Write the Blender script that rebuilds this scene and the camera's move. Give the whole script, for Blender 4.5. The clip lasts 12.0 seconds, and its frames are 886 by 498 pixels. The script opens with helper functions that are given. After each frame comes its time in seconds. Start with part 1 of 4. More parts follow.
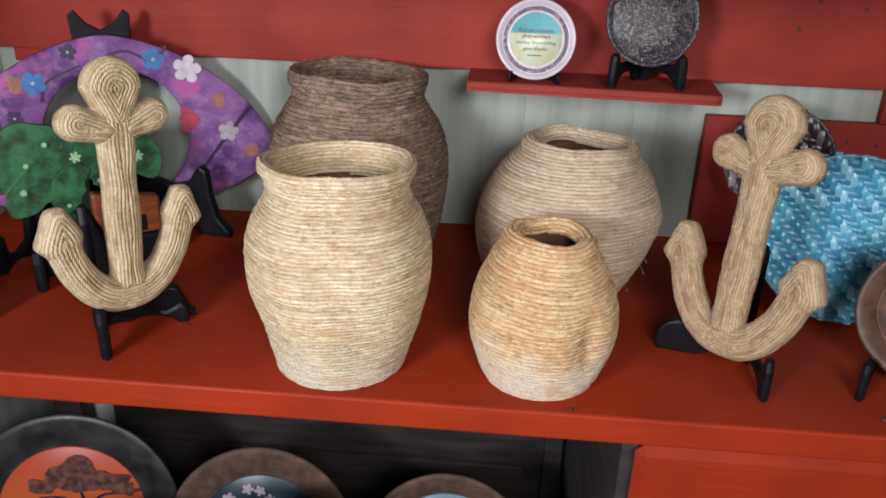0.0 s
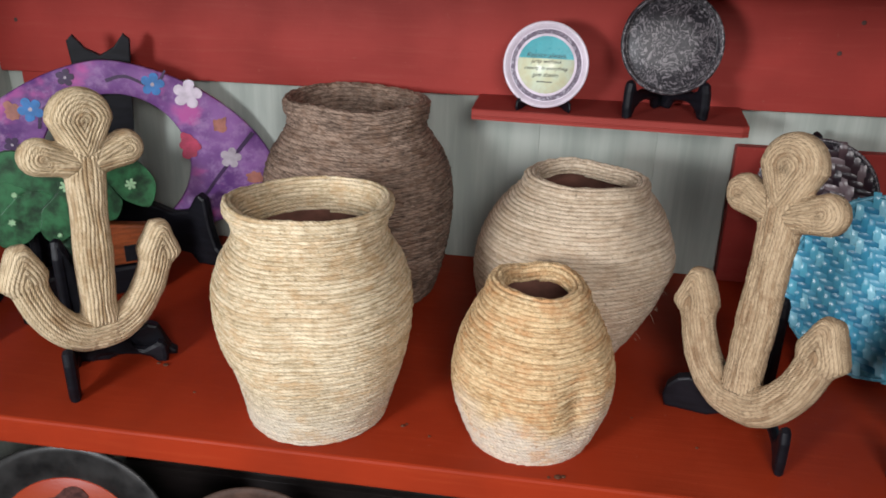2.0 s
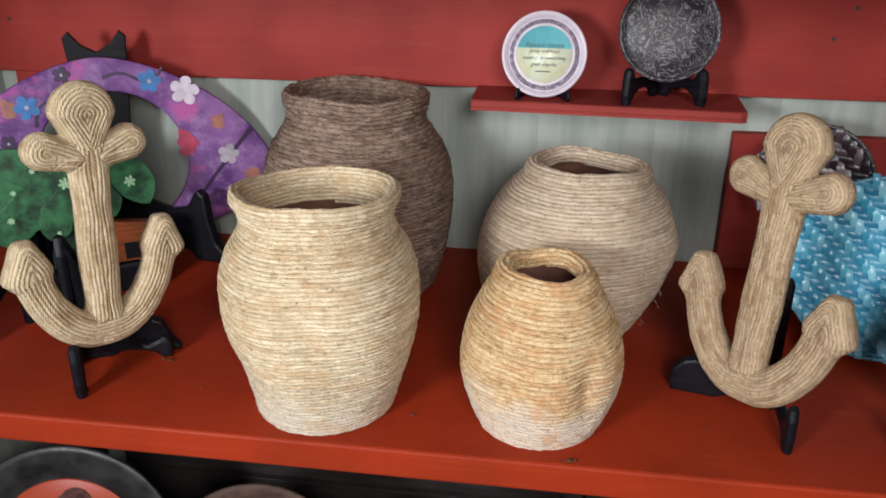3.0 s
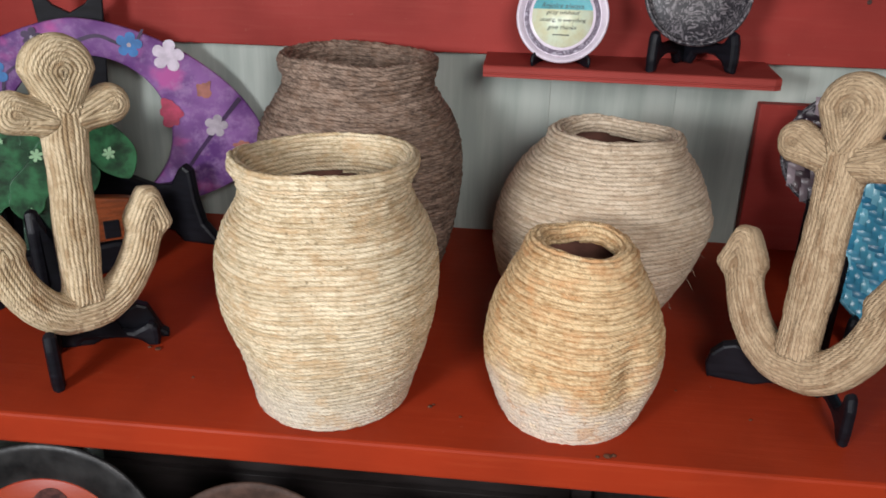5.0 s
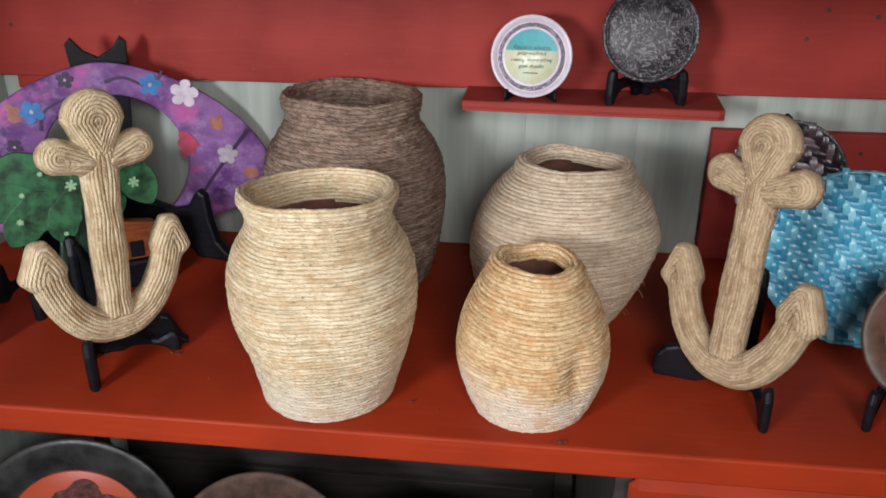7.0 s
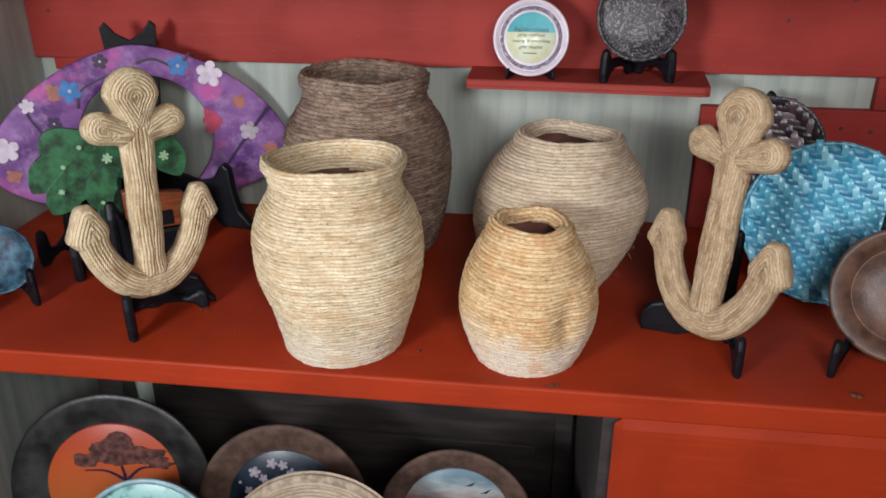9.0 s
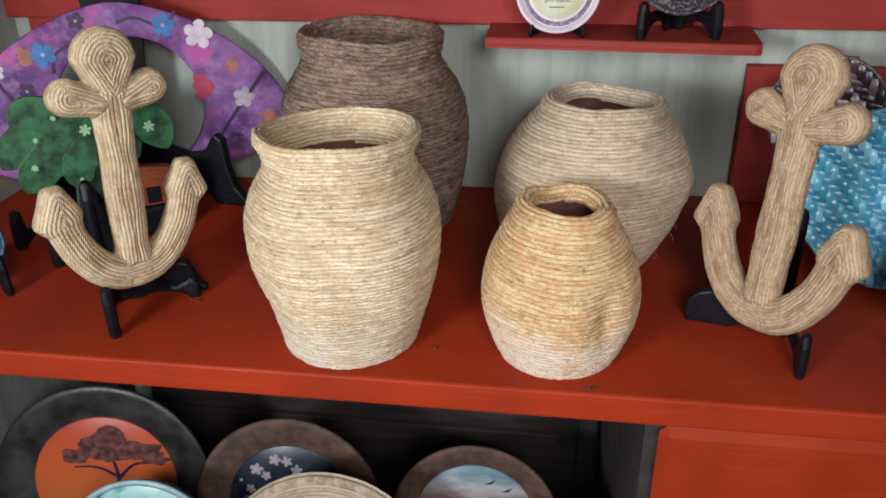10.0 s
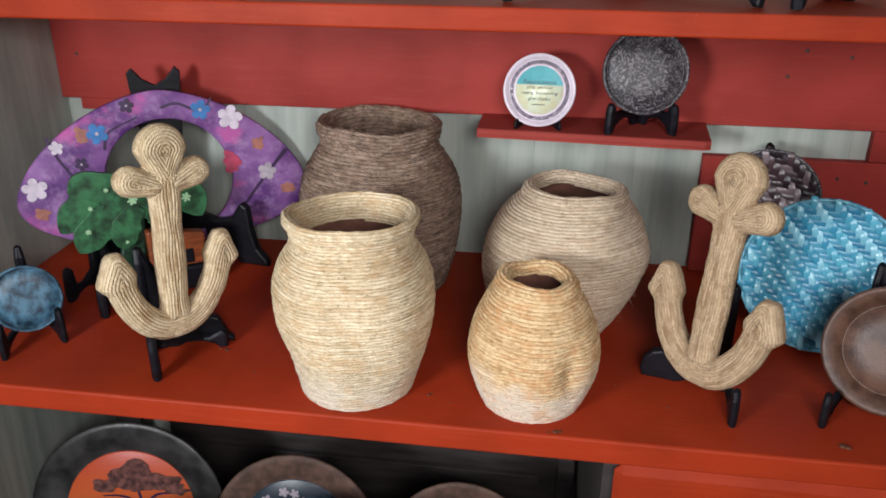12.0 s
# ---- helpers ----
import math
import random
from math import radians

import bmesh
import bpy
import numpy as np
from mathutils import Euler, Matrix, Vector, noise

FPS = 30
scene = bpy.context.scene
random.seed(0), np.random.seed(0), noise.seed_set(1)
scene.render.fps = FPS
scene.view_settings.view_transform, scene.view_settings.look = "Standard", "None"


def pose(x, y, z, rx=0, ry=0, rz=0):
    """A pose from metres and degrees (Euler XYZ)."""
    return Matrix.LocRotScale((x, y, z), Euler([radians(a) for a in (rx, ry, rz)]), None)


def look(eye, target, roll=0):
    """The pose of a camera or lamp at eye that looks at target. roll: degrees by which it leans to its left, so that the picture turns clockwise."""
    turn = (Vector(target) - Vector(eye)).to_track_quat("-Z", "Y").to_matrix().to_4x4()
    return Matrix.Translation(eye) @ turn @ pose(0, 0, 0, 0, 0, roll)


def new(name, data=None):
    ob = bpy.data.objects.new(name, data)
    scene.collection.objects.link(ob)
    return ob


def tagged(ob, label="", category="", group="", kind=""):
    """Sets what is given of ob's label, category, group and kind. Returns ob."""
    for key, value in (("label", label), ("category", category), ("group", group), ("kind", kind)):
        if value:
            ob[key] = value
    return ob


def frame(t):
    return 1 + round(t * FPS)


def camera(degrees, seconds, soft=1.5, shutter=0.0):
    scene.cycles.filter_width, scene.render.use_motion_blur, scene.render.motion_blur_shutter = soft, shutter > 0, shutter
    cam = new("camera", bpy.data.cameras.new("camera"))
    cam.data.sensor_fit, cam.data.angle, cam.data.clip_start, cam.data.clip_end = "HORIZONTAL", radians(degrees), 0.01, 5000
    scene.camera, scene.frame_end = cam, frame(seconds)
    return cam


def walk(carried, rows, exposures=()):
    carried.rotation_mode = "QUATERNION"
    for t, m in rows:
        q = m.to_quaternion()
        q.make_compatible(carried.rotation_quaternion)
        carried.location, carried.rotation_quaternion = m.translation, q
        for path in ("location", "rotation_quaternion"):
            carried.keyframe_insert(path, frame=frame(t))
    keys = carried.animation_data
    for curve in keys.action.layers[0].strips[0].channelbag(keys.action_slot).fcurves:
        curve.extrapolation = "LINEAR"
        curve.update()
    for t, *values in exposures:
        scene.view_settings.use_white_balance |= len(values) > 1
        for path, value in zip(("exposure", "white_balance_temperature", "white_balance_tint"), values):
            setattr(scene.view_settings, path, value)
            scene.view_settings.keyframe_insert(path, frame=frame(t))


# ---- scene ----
cam = camera(57.7, 12.0, 1.75)
PATH = [
    (0, (0.016, 0.098, 0.474), (-0.103, 1.926, -0.329), 2.1),
    (0.5, (0.018, 0.123, 0.469), (-0.192, 1.932, -0.358), 1.4),
    (1, (0.063, 0.143, 0.483), (-0.25, 1.942, -0.333), 1.1),
    (1.5, (0.093, 0.176, 0.475), (-0.211, 1.985, -0.323), 1.5),
    (2, (0.089, 0.181, 0.483), (-0.189, 1.999, -0.302), 1.2),
    (2.5, (0.081, 0.167, 0.467), (-0.167, 1.993, -0.311), 0.8),
    (3, (0.071, 0.171, 0.47), (-0.175, 1.996, -0.309), 0.5),
    (5, (0.02, 0.231, 0.427), (-0.159, 2.055, -0.375), 1.2),
    (5.5, (0.029, 0.228, 0.43), (-0.152, 2.05, -0.376), 1.3),
    (6, (0.036, 0.18, 0.454), (-0.148, 2.002, -0.352), 1.2),
    (6.5, (0.056, 0.147, 0.466), (-0.154, 1.965, -0.339), 0.4),
    (7, (0.067, 0.13, 0.491), (-0.145, 1.952, -0.306), 0.2),
    (9, (0.088, 0.042, 0.501), (-0.155, 1.846, -0.326), -0.2),
    (9.5, (0.073, 0.095, 0.489), (-0.168, 1.887, -0.366), -0.3),
    (10, (0.06, 0.152, 0.473), (-0.195, 1.915, -0.437), -0.8),
    (10.5, (0.073, 0.102, 0.526), (-0.177, 1.855, -0.404), -0.3),
    (11, (0.085, 0.013, 0.552), (-0.176, 1.776, -0.356), 1.4),
    (11.5, (0.094, 0.021, 0.582), (-0.17, 1.822, -0.248), 0.6),
    (12, (0.085, 0.019, 0.567), (-0.173, 1.829, -0.243), 0.4),
]
walk(cam, [(t, look(eye, target, roll)) for t, eye, target, roll in PATH], ((0.0, 0.0), (10.5, 0.0), (12.0, 0.1)))

# ---- world, lamps, exposure ----
world = bpy.data.worlds.new("daylight")
scene.world = world
world.use_nodes = True
wn = world.node_tree.nodes
sky = wn.new("ShaderNodeTexSky")
sky.sky_type, sky.sun_disc = "NISHITA", False
sky.sun_elevation, sky.sun_rotation = radians(55), radians(180)
world.node_tree.links.new(sky.outputs[0], wn["Background"].inputs[0])
wn["Background"].inputs[1].default_value = 0.07


def area_lamp(name, eye, target, sx, sy, watts, colour):
    data = bpy.data.lights.new(name, "AREA")
    data.shape, data.size, data.size_y, data.energy, data.color = "RECTANGLE", sx, sy, watts, colour
    data.spread = radians(130)
    ob = new(name, data)
    ob.matrix_world = look(eye, target)
    return ob


# two added area lamps for the left and right light; their openings are unseen
area_lamp("added_front_lamp", (-0.78, -0.54, 0.52), (0.05, 1.0, 0.26), 0.34, 0.28, 12.0, (0.94, 0.965, 1.0))
area_lamp("added_front_lamp", (0.34, -0.54, 0.80), (0.03, 1.0, 0.30), 0.50, 0.40, 7.8, (1.0, 0.965, 0.96))

# ---- materials ----


class Nodes:
    """A short way to write node trees."""

    def __init__(self, name):
        self.mat = bpy.data.materials.new(name)
        self.mat.use_nodes = True
        self.tree = self.mat.node_tree
        self.bsdf = self.tree.nodes["Principled BSDF"]

    def add(self, kind, **values):
        node = self.tree.nodes.new("ShaderNode" + kind)
        for key, value in values.items():
            setattr(node, key, value)
        return node

    def link(self, a, b):
        self.tree.links.new(a, b)

    def feed(self, socket, value):
        if isinstance(value, (int, float)):
            socket.default_value = value
        elif isinstance(value, (tuple, list)):
            socket.default_value = (*value, 1.0) if len(value) == 3 and socket.type == "RGBA" else value
        else:
            self.link(value, socket)

    def math(self, op, a, b=0.0, c=0.0):
        node = self.add("Math", operation=op)
        for socket, value in zip(node.inputs, (a, b, c)):
            self.feed(socket, value)
        return node.outputs[0]

    def mix(self, fac, a, b, blend="MIX"):
        node = self.add("Mix", data_type="RGBA", blend_type=blend)
        self.feed(node.inputs[0], fac)
        self.feed(node.inputs[6], a)
        self.feed(node.inputs[7], b)
        return node.outputs[2]

    def noise(self, vector, scale, detail=4.0, rough=0.55):
        node = self.add("TexNoise")
        if vector is not None:
            self.link(vector, node.inputs["Vector"])
        node.inputs["Scale"].default_value = scale
        node.inputs["Detail"].default_value = detail
        node.inputs["Roughness"].default_value = rough
        return node.outputs["Fac"]

    def step(self, value, low, high):
        node = self.add("MapRange", interpolation_type="SMOOTHSTEP")
        self.feed(node.inputs[0], value)
        node.inputs[1].default_value, node.inputs[2].default_value = low, high
        return node.outputs[0]

    def xyz(self, x, y, z):
        node = self.add("CombineXYZ")
        for socket, value in zip(node.inputs, (x, y, z)):
            self.feed(socket, value)
        return node.outputs[0]

    def coord(self, which="Object"):
        return self.add("TexCoord").outputs[which]

    def split(self, vector):
        node = self.add("SeparateXYZ")
        self.link(vector, node.inputs[0])
        return node.outputs

    def scaled(self, vector, factors):
        node = self.add("VectorMath", operation="MULTIPLY")
        self.link(vector, node.inputs[0])
        node.inputs[1].default_value = factors
        return node.outputs[0]

    def bump(self, height, strength, distance):
        node = self.add("Bump")
        node.inputs["Strength"].default_value = strength
        node.inputs["Distance"].default_value = distance
        self.link(height, node.inputs["Height"])
        self.link(node.outputs[0], self.bsdf.inputs["Normal"])

    def done(self, colour=None, rough=None, **more):
        if colour is not None:
            self.feed(self.bsdf.inputs["Base Color"], colour)
        if rough is not None:
            self.feed(self.bsdf.inputs["Roughness"], rough)
        for key, value in more.items():
            self.feed(self.bsdf.inputs[key.replace("_", " ")], value)
        return self.mat


def red_paint(name, colour=(0.36, 0.035, 0.010), worn=(0.45, 0.066, 0.022), gloss=0.46):
    n = Nodes(name)
    p = n.coord()
    grain = n.noise(n.scaled(p, (3.0, 40.0, 40.0)), 4.0, 5.0)
    blot = n.noise(p, 7.0, 4.0)
    dust = n.noise(p, 160.0, 3.0, 0.7)
    c = n.mix(n.step(blot, 0.35, 0.7), colour, tuple(0.78 * v for v in colour))
    c = n.mix(n.math("MULTIPLY", n.step(grain, 0.5, 0.75), 0.22), c, worn)
    c = n.mix(n.math("MULTIPLY", n.step(dust, 0.66, 0.76), 0.09), c, (0.55, 0.36, 0.28))
    h = n.math("ADD", n.math("MULTIPLY", grain, 0.7), n.math("MULTIPLY", dust, 0.25))
    n.bump(h, 0.35, 0.0012)
    return n.done(c, n.math("ADD", n.math("MULTIPLY", blot, 0.25), gloss - 0.06), Specular_IOR_Level=0.17)


def rope(name, light, dark, stain, pale=None, pale_z=(0.03, 0.07), twist=0.0052, fuzz=0.6, stains=0.5, lay=0.62, flecks=0.6, gap=0.48, short=1.5):
    """Twisted cord: the UV map runs along the cord in metres and counts the coils."""
    n = Nodes(name)
    u, v, _ = n.split(n.coord("UV"))
    p = n.coord()
    coil, across = n.math("FLOOR", v), n.math("FRACT", v)
    turn = n.math("ADD", n.math("DIVIDE", u, twist), n.math("ADD", n.math("MULTIPLY", n.math("SINE", n.math("MULTIPLY", coil, 12.9898)), 43.7), n.math("MULTIPLY", across, 1.5)))
    strand = n.math("ABSOLUTE", n.math("SINE", n.math("MULTIPLY", turn, math.pi)))
    fibre = n.noise(n.xyz(n.math("MULTIPLY", u, 90.0), n.math("MULTIPLY", v, 3.2), 0.0), 1.0, 4.0, 0.65)
    length = n.noise(n.xyz(n.math("MULTIPLY", u, 11.0 * short), n.math("MULTIPLY", coil, 0.71), 3.0), 1.0, 3.0, 0.6)
    tone = n.noise(n.xyz(n.math("MULTIPLY", u, 5.0 * short), n.math("MULTIPLY", coil, 1.37), 8.0), 1.0, 3.0, 0.6)
    blot = n.noise(p, 14.0, 4.0, 0.6)
    c = n.mix(n.step(n.math("ADD", n.math("MULTIPLY", fibre, 0.6), n.math("MULTIPLY", tone, 0.4)), 0.36, 0.58), dark, light)
    c = n.mix(n.math("MULTIPLY", n.step(length, 0.50, 0.66), stains), c, stain)
    c = n.mix(n.math("MULTIPLY", n.step(blot, 0.52, 0.72), 0.35), c, dark)
    mottle = n.noise(n.xyz(n.math("MULTIPLY", u, 45.0), n.math("MULTIPLY", v, 0.55), 5.0), 1.0, 3.0, 0.6)
    c = n.mix(n.math("MULTIPLY", n.step(mottle, 0.54, 0.68), 0.55), c, dark)
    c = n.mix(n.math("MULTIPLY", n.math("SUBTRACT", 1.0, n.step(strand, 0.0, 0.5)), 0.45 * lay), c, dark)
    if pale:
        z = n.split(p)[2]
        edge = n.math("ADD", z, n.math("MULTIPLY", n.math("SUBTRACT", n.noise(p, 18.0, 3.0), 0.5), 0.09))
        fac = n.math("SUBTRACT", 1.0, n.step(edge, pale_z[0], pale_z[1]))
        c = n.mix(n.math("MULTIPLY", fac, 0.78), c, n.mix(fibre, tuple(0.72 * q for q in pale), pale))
    fleck = n.noise(n.xyz(n.math("MULTIPLY", u, 260.0), n.math("MULTIPLY", v, 1.1), 9.0), 1.0, 2.0)
    c = n.mix(n.math("MULTIPLY", n.step(fleck, 0.59, 0.72), flecks), c, tuple(0.42 * q for q in dark))
    # shade in the grooves between coils, put into the colour; gap sets its strength
    groove_shade = n.step(n.math("ABSOLUTE", n.math("SUBTRACT", across, 0.5)), 0.30, 0.49)
    c = n.mix(n.math("MULTIPLY", groove_shade, gap), c, tuple(0.45 * q for q in dark))
    tint = n.noise(p, 42.0, 4.0, 0.7)
    c = n.mix(n.math("MULTIPLY", n.step(tint, 0.50, 0.66), 0.48), c, stain)
    c = n.mix(n.math("MULTIPLY", n.step(n.noise(n.scaled(p, (1, 1, 1.6)), 95.0, 3.0, 0.7), 0.56, 0.70), 0.30), c, tuple(1.15 * q for q in light))
    h = n.math("ADD", n.math("MULTIPLY", strand, lay), n.math("MULTIPLY", fibre, fuzz))
    n.bump(h, 0.9, 0.0008)
    return n.done(c, 0.8, Specular_IOR_Level=0.3)


def plain(name, colour, rough=0.5, spread=0.25, scale=25.0, bump=0.25, metal=0.0, depth=0.001, stretch=(1, 1, 1), second=None, **more):
    n = Nodes(name)
    p = n.scaled(n.coord(), stretch)
    a, b = n.noise(p, scale, 5.0), n.noise(p, scale * 9, 3.0)
    c = n.mix(n.step(a, 0.3, 0.7), tuple(v * (1 - spread) for v in colour), second or tuple(min(1, v * (1 + spread)) for v in colour))
    n.bump(n.math("ADD", a, n.math("MULTIPLY", b, 0.5)), bump, depth)
    return n.done(c, n.math("ADD", n.math("MULTIPLY", b, 0.2), rough - 0.1), Metallic=metal, **more)


PAINT = red_paint("red_shelf_paint")
BOARD = red_paint("red_board_paint", (0.34, 0.040, 0.032), (0.38, 0.072, 0.055), 0.5)
LEDGE = red_paint("red_ledge_paint", (0.33, 0.050, 0.040), (0.40, 0.095, 0.07), 0.5)
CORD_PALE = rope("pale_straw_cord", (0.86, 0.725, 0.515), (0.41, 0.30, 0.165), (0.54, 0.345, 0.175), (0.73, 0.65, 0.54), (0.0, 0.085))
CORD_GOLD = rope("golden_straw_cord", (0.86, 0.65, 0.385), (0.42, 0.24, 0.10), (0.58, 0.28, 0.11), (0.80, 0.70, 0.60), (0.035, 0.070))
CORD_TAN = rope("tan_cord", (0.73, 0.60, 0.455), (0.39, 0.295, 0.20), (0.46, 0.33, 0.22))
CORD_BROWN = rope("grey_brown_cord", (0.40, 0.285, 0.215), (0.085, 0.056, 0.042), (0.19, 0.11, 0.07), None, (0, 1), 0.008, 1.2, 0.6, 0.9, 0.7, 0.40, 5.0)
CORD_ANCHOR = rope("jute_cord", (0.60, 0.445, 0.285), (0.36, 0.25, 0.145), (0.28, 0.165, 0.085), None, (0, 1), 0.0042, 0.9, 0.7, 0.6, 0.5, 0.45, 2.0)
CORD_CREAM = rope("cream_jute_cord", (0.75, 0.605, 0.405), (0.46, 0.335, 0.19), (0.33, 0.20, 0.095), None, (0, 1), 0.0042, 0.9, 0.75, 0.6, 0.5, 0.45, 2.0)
CLAY = plain("clay_liner", (0.24, 0.105, 0.075), 0.8, 0.3, 30, 0.3)
BLACK = plain("black_lacquered_wood", (0.006, 0.006, 0.009), 0.45, 0.4, 30, 0.3, stretch=(1, 1, 5), Specular_IOR_Level=0.22)


def siding(name):
    n = Nodes(name)
    p = n.coord()
    streak = n.noise(n.scaled(p, (18.0, 18.0, 1.6)), 2.0, 5.0)
    blot = n.noise(p, 5.0, 4.0)
    c = n.mix(n.step(streak, 0.35, 0.65), (0.30, 0.335, 0.30), (0.42, 0.455, 0.41))
    c = n.mix(n.math("MULTIPLY", n.step(blot, 0.5, 0.75), 0.5), c, (0.50, 0.53, 0.49))
    n.bump(streak, 0.3, 0.001)
    return n.done(c, 0.6)


SIDING = siding("grey_green_siding")
# for dark boards, and for the wall shade on the sheet under the shelf
DARK_WOOD_AND_SHADE = plain("dark_boards_and_shade", (0.045, 0.036, 0.035), 0.5, 0.35, 8, 0.4, stretch=(1, 1, 6))
ROOM_WALL = plain("room_plaster", (0.22, 0.20, 0.20), 0.8, 0.15, 3)
ROOM_FLOOR = plain("room_concrete", (0.22, 0.195, 0.175), 0.7, 0.2, 3)

# ---- builders ----


def part(name, bm, mat, parent, label=""):
    """Links a bmesh as one mesh object under a thing or a part."""
    bm.normal_update()
    data = bpy.data.meshes.new(name)
    bm.to_mesh(data)
    bm.free()
    data.materials.append(mat)
    ob = new(name, data)
    ob.parent = parent
    return tagged(ob, label)


def part_data(name, verts, faces, mat, parent, label="", uvs=None, smooth=True):
    data = bpy.data.meshes.new(name)
    data.from_pydata(verts, [], faces)
    if uvs is not None:
        layer = data.uv_layers.new(name="UVMap")
        flat = np.asarray([uv for face in uvs for uv in face], dtype=np.float32).ravel()
        layer.data.foreach_set("uv", flat)
    if smooth:
        data.polygons.foreach_set("use_smooth", [True] * len(data.polygons))
    data.materials.append(mat)
    data.update()
    ob = new(name, data)
    ob.parent = parent
    return tagged(ob, label)


def thing(name, m, label, category, group="", kind=""):
    ob = new(name)
    ob.empty_display_size = 0.05
    ob.matrix_world = m
    return tagged(ob, label, category, group, kind)


def box(bm, x0, x1, y0, y1, z0, z1, bevel=0.0, segs=2):
    made = bmesh.ops.create_cube(bm, size=1.0)["verts"]
    for v in made:
        v.co = Vector(((x0 + x1) / 2 + v.co.x * (x1 - x0), (y0 + y1) / 2 + v.co.y * (y1 - y0), (z0 + z1) / 2 + v.co.z * (z1 - z0)))
    if bevel:
        edges = list({e for v in made for e in v.link_edges})
        bmesh.ops.bevel(bm, geom=edges, offset=bevel, segments=segs, affect="EDGES", profile=0.5)
    return bm


def slab(name, x0, x1, y0, y1, z0, z1, mat, label, category, bevel=0.002, kind="structure"):
    """A board or wall as one mesh of the setting, its origin at its centre."""
    c = Vector(((x0 + x1) / 2, (y0 + y1) / 2, (z0 + z1) / 2))
    bm = box(bmesh.new(), x0 - c.x, x1 - c.x, y0 - c.y, y1 - c.y, z0 - c.z, z1 - c.z, bevel)
    ob = part(name, bm, mat, None)
    ob.location = c
    return tagged(ob, label, category, "", kind)


def plate_shape(points, thick, bevel=0.0015):
    """A flat outline in x and z, extruded along y about its middle, with eased edges."""
    bm = bmesh.new()
    vs = [bm.verts.new((x, -thick / 2, z)) for x, z in points]
    face = bm.faces.new(vs)
    out = bmesh.ops.extrude_face_region(bm, geom=[face])
    bmesh.ops.translate(bm, vec=(0, thick, 0), verts=[v for v in out["geom"] if isinstance(v, bmesh.types.BMVert)])
    bmesh.ops.recalc_face_normals(bm, faces=bm.faces)
    if bevel:
        rim = [e for e in bm.edges if len(e.link_faces) == 2 and any(len(f.verts) > 4 for f in e.link_faces)]
        bmesh.ops.bevel(bm, geom=rim, offset=bevel, segments=2, affect="EDGES", profile=0.5)
    return bm


def lathe(bm, profile, segs=64, axis="Z", caps=True):
    """Turns (r, h) points about z, or about y (h towards -y, the front)."""
    rings = []
    for r, h in profile:
        ring = []
        for k in range(segs):
            a = 2 * math.pi * k / segs
            x, y = r * math.cos(a), r * math.sin(a)
            ring.append(bm.verts.new((x, y, h) if axis == "Z" else (x, -h, y)))
        rings.append(ring)
    for a, b in zip(rings, rings[1:]):
        for k in range(segs):
            bm.faces.new((a[k], a[(k + 1) % segs], b[(k + 1) % segs], b[k]))
    if caps:
        bm.faces.new(rings[0])
        bm.faces.new(rings[-1])
    bmesh.ops.recalc_face_normals(bm, faces=bm.faces)
    for f in bm.faces:
        f.smooth = len(f.verts) == 4
    return bm


def smooth_line(points, count):
    """A Catmull-Rom line through points, sampled evenly by its length."""
    pts = np.array([points[0], *points, points[-1]], dtype=float)
    dense = []
    for i in range(1, len(pts) - 2):
        p0, p1, p2, p3 = pts[i - 1:i + 3]
        for t in np.linspace(0, 1, 24, endpoint=False):
            dense.append(0.5 * (2 * p1 + (p2 - p0) * t + (2 * p0 - 5 * p1 + 4 * p2 - p3) * t * t + (3 * p1 - p0 - 3 * p2 + p3) * t ** 3))
    dense.append(pts[-1])
    dense = np.array(dense)
    run = np.concatenate([[0], np.cumsum(np.linalg.norm(np.diff(dense, axis=0), axis=1))])
    at = np.linspace(0, run[-1], count)
    return np.stack([np.interp(at, run, dense[:, k]) for k in range(dense.shape[1])], axis=1), run[-1]


# ---- rope-wrapped vases ----


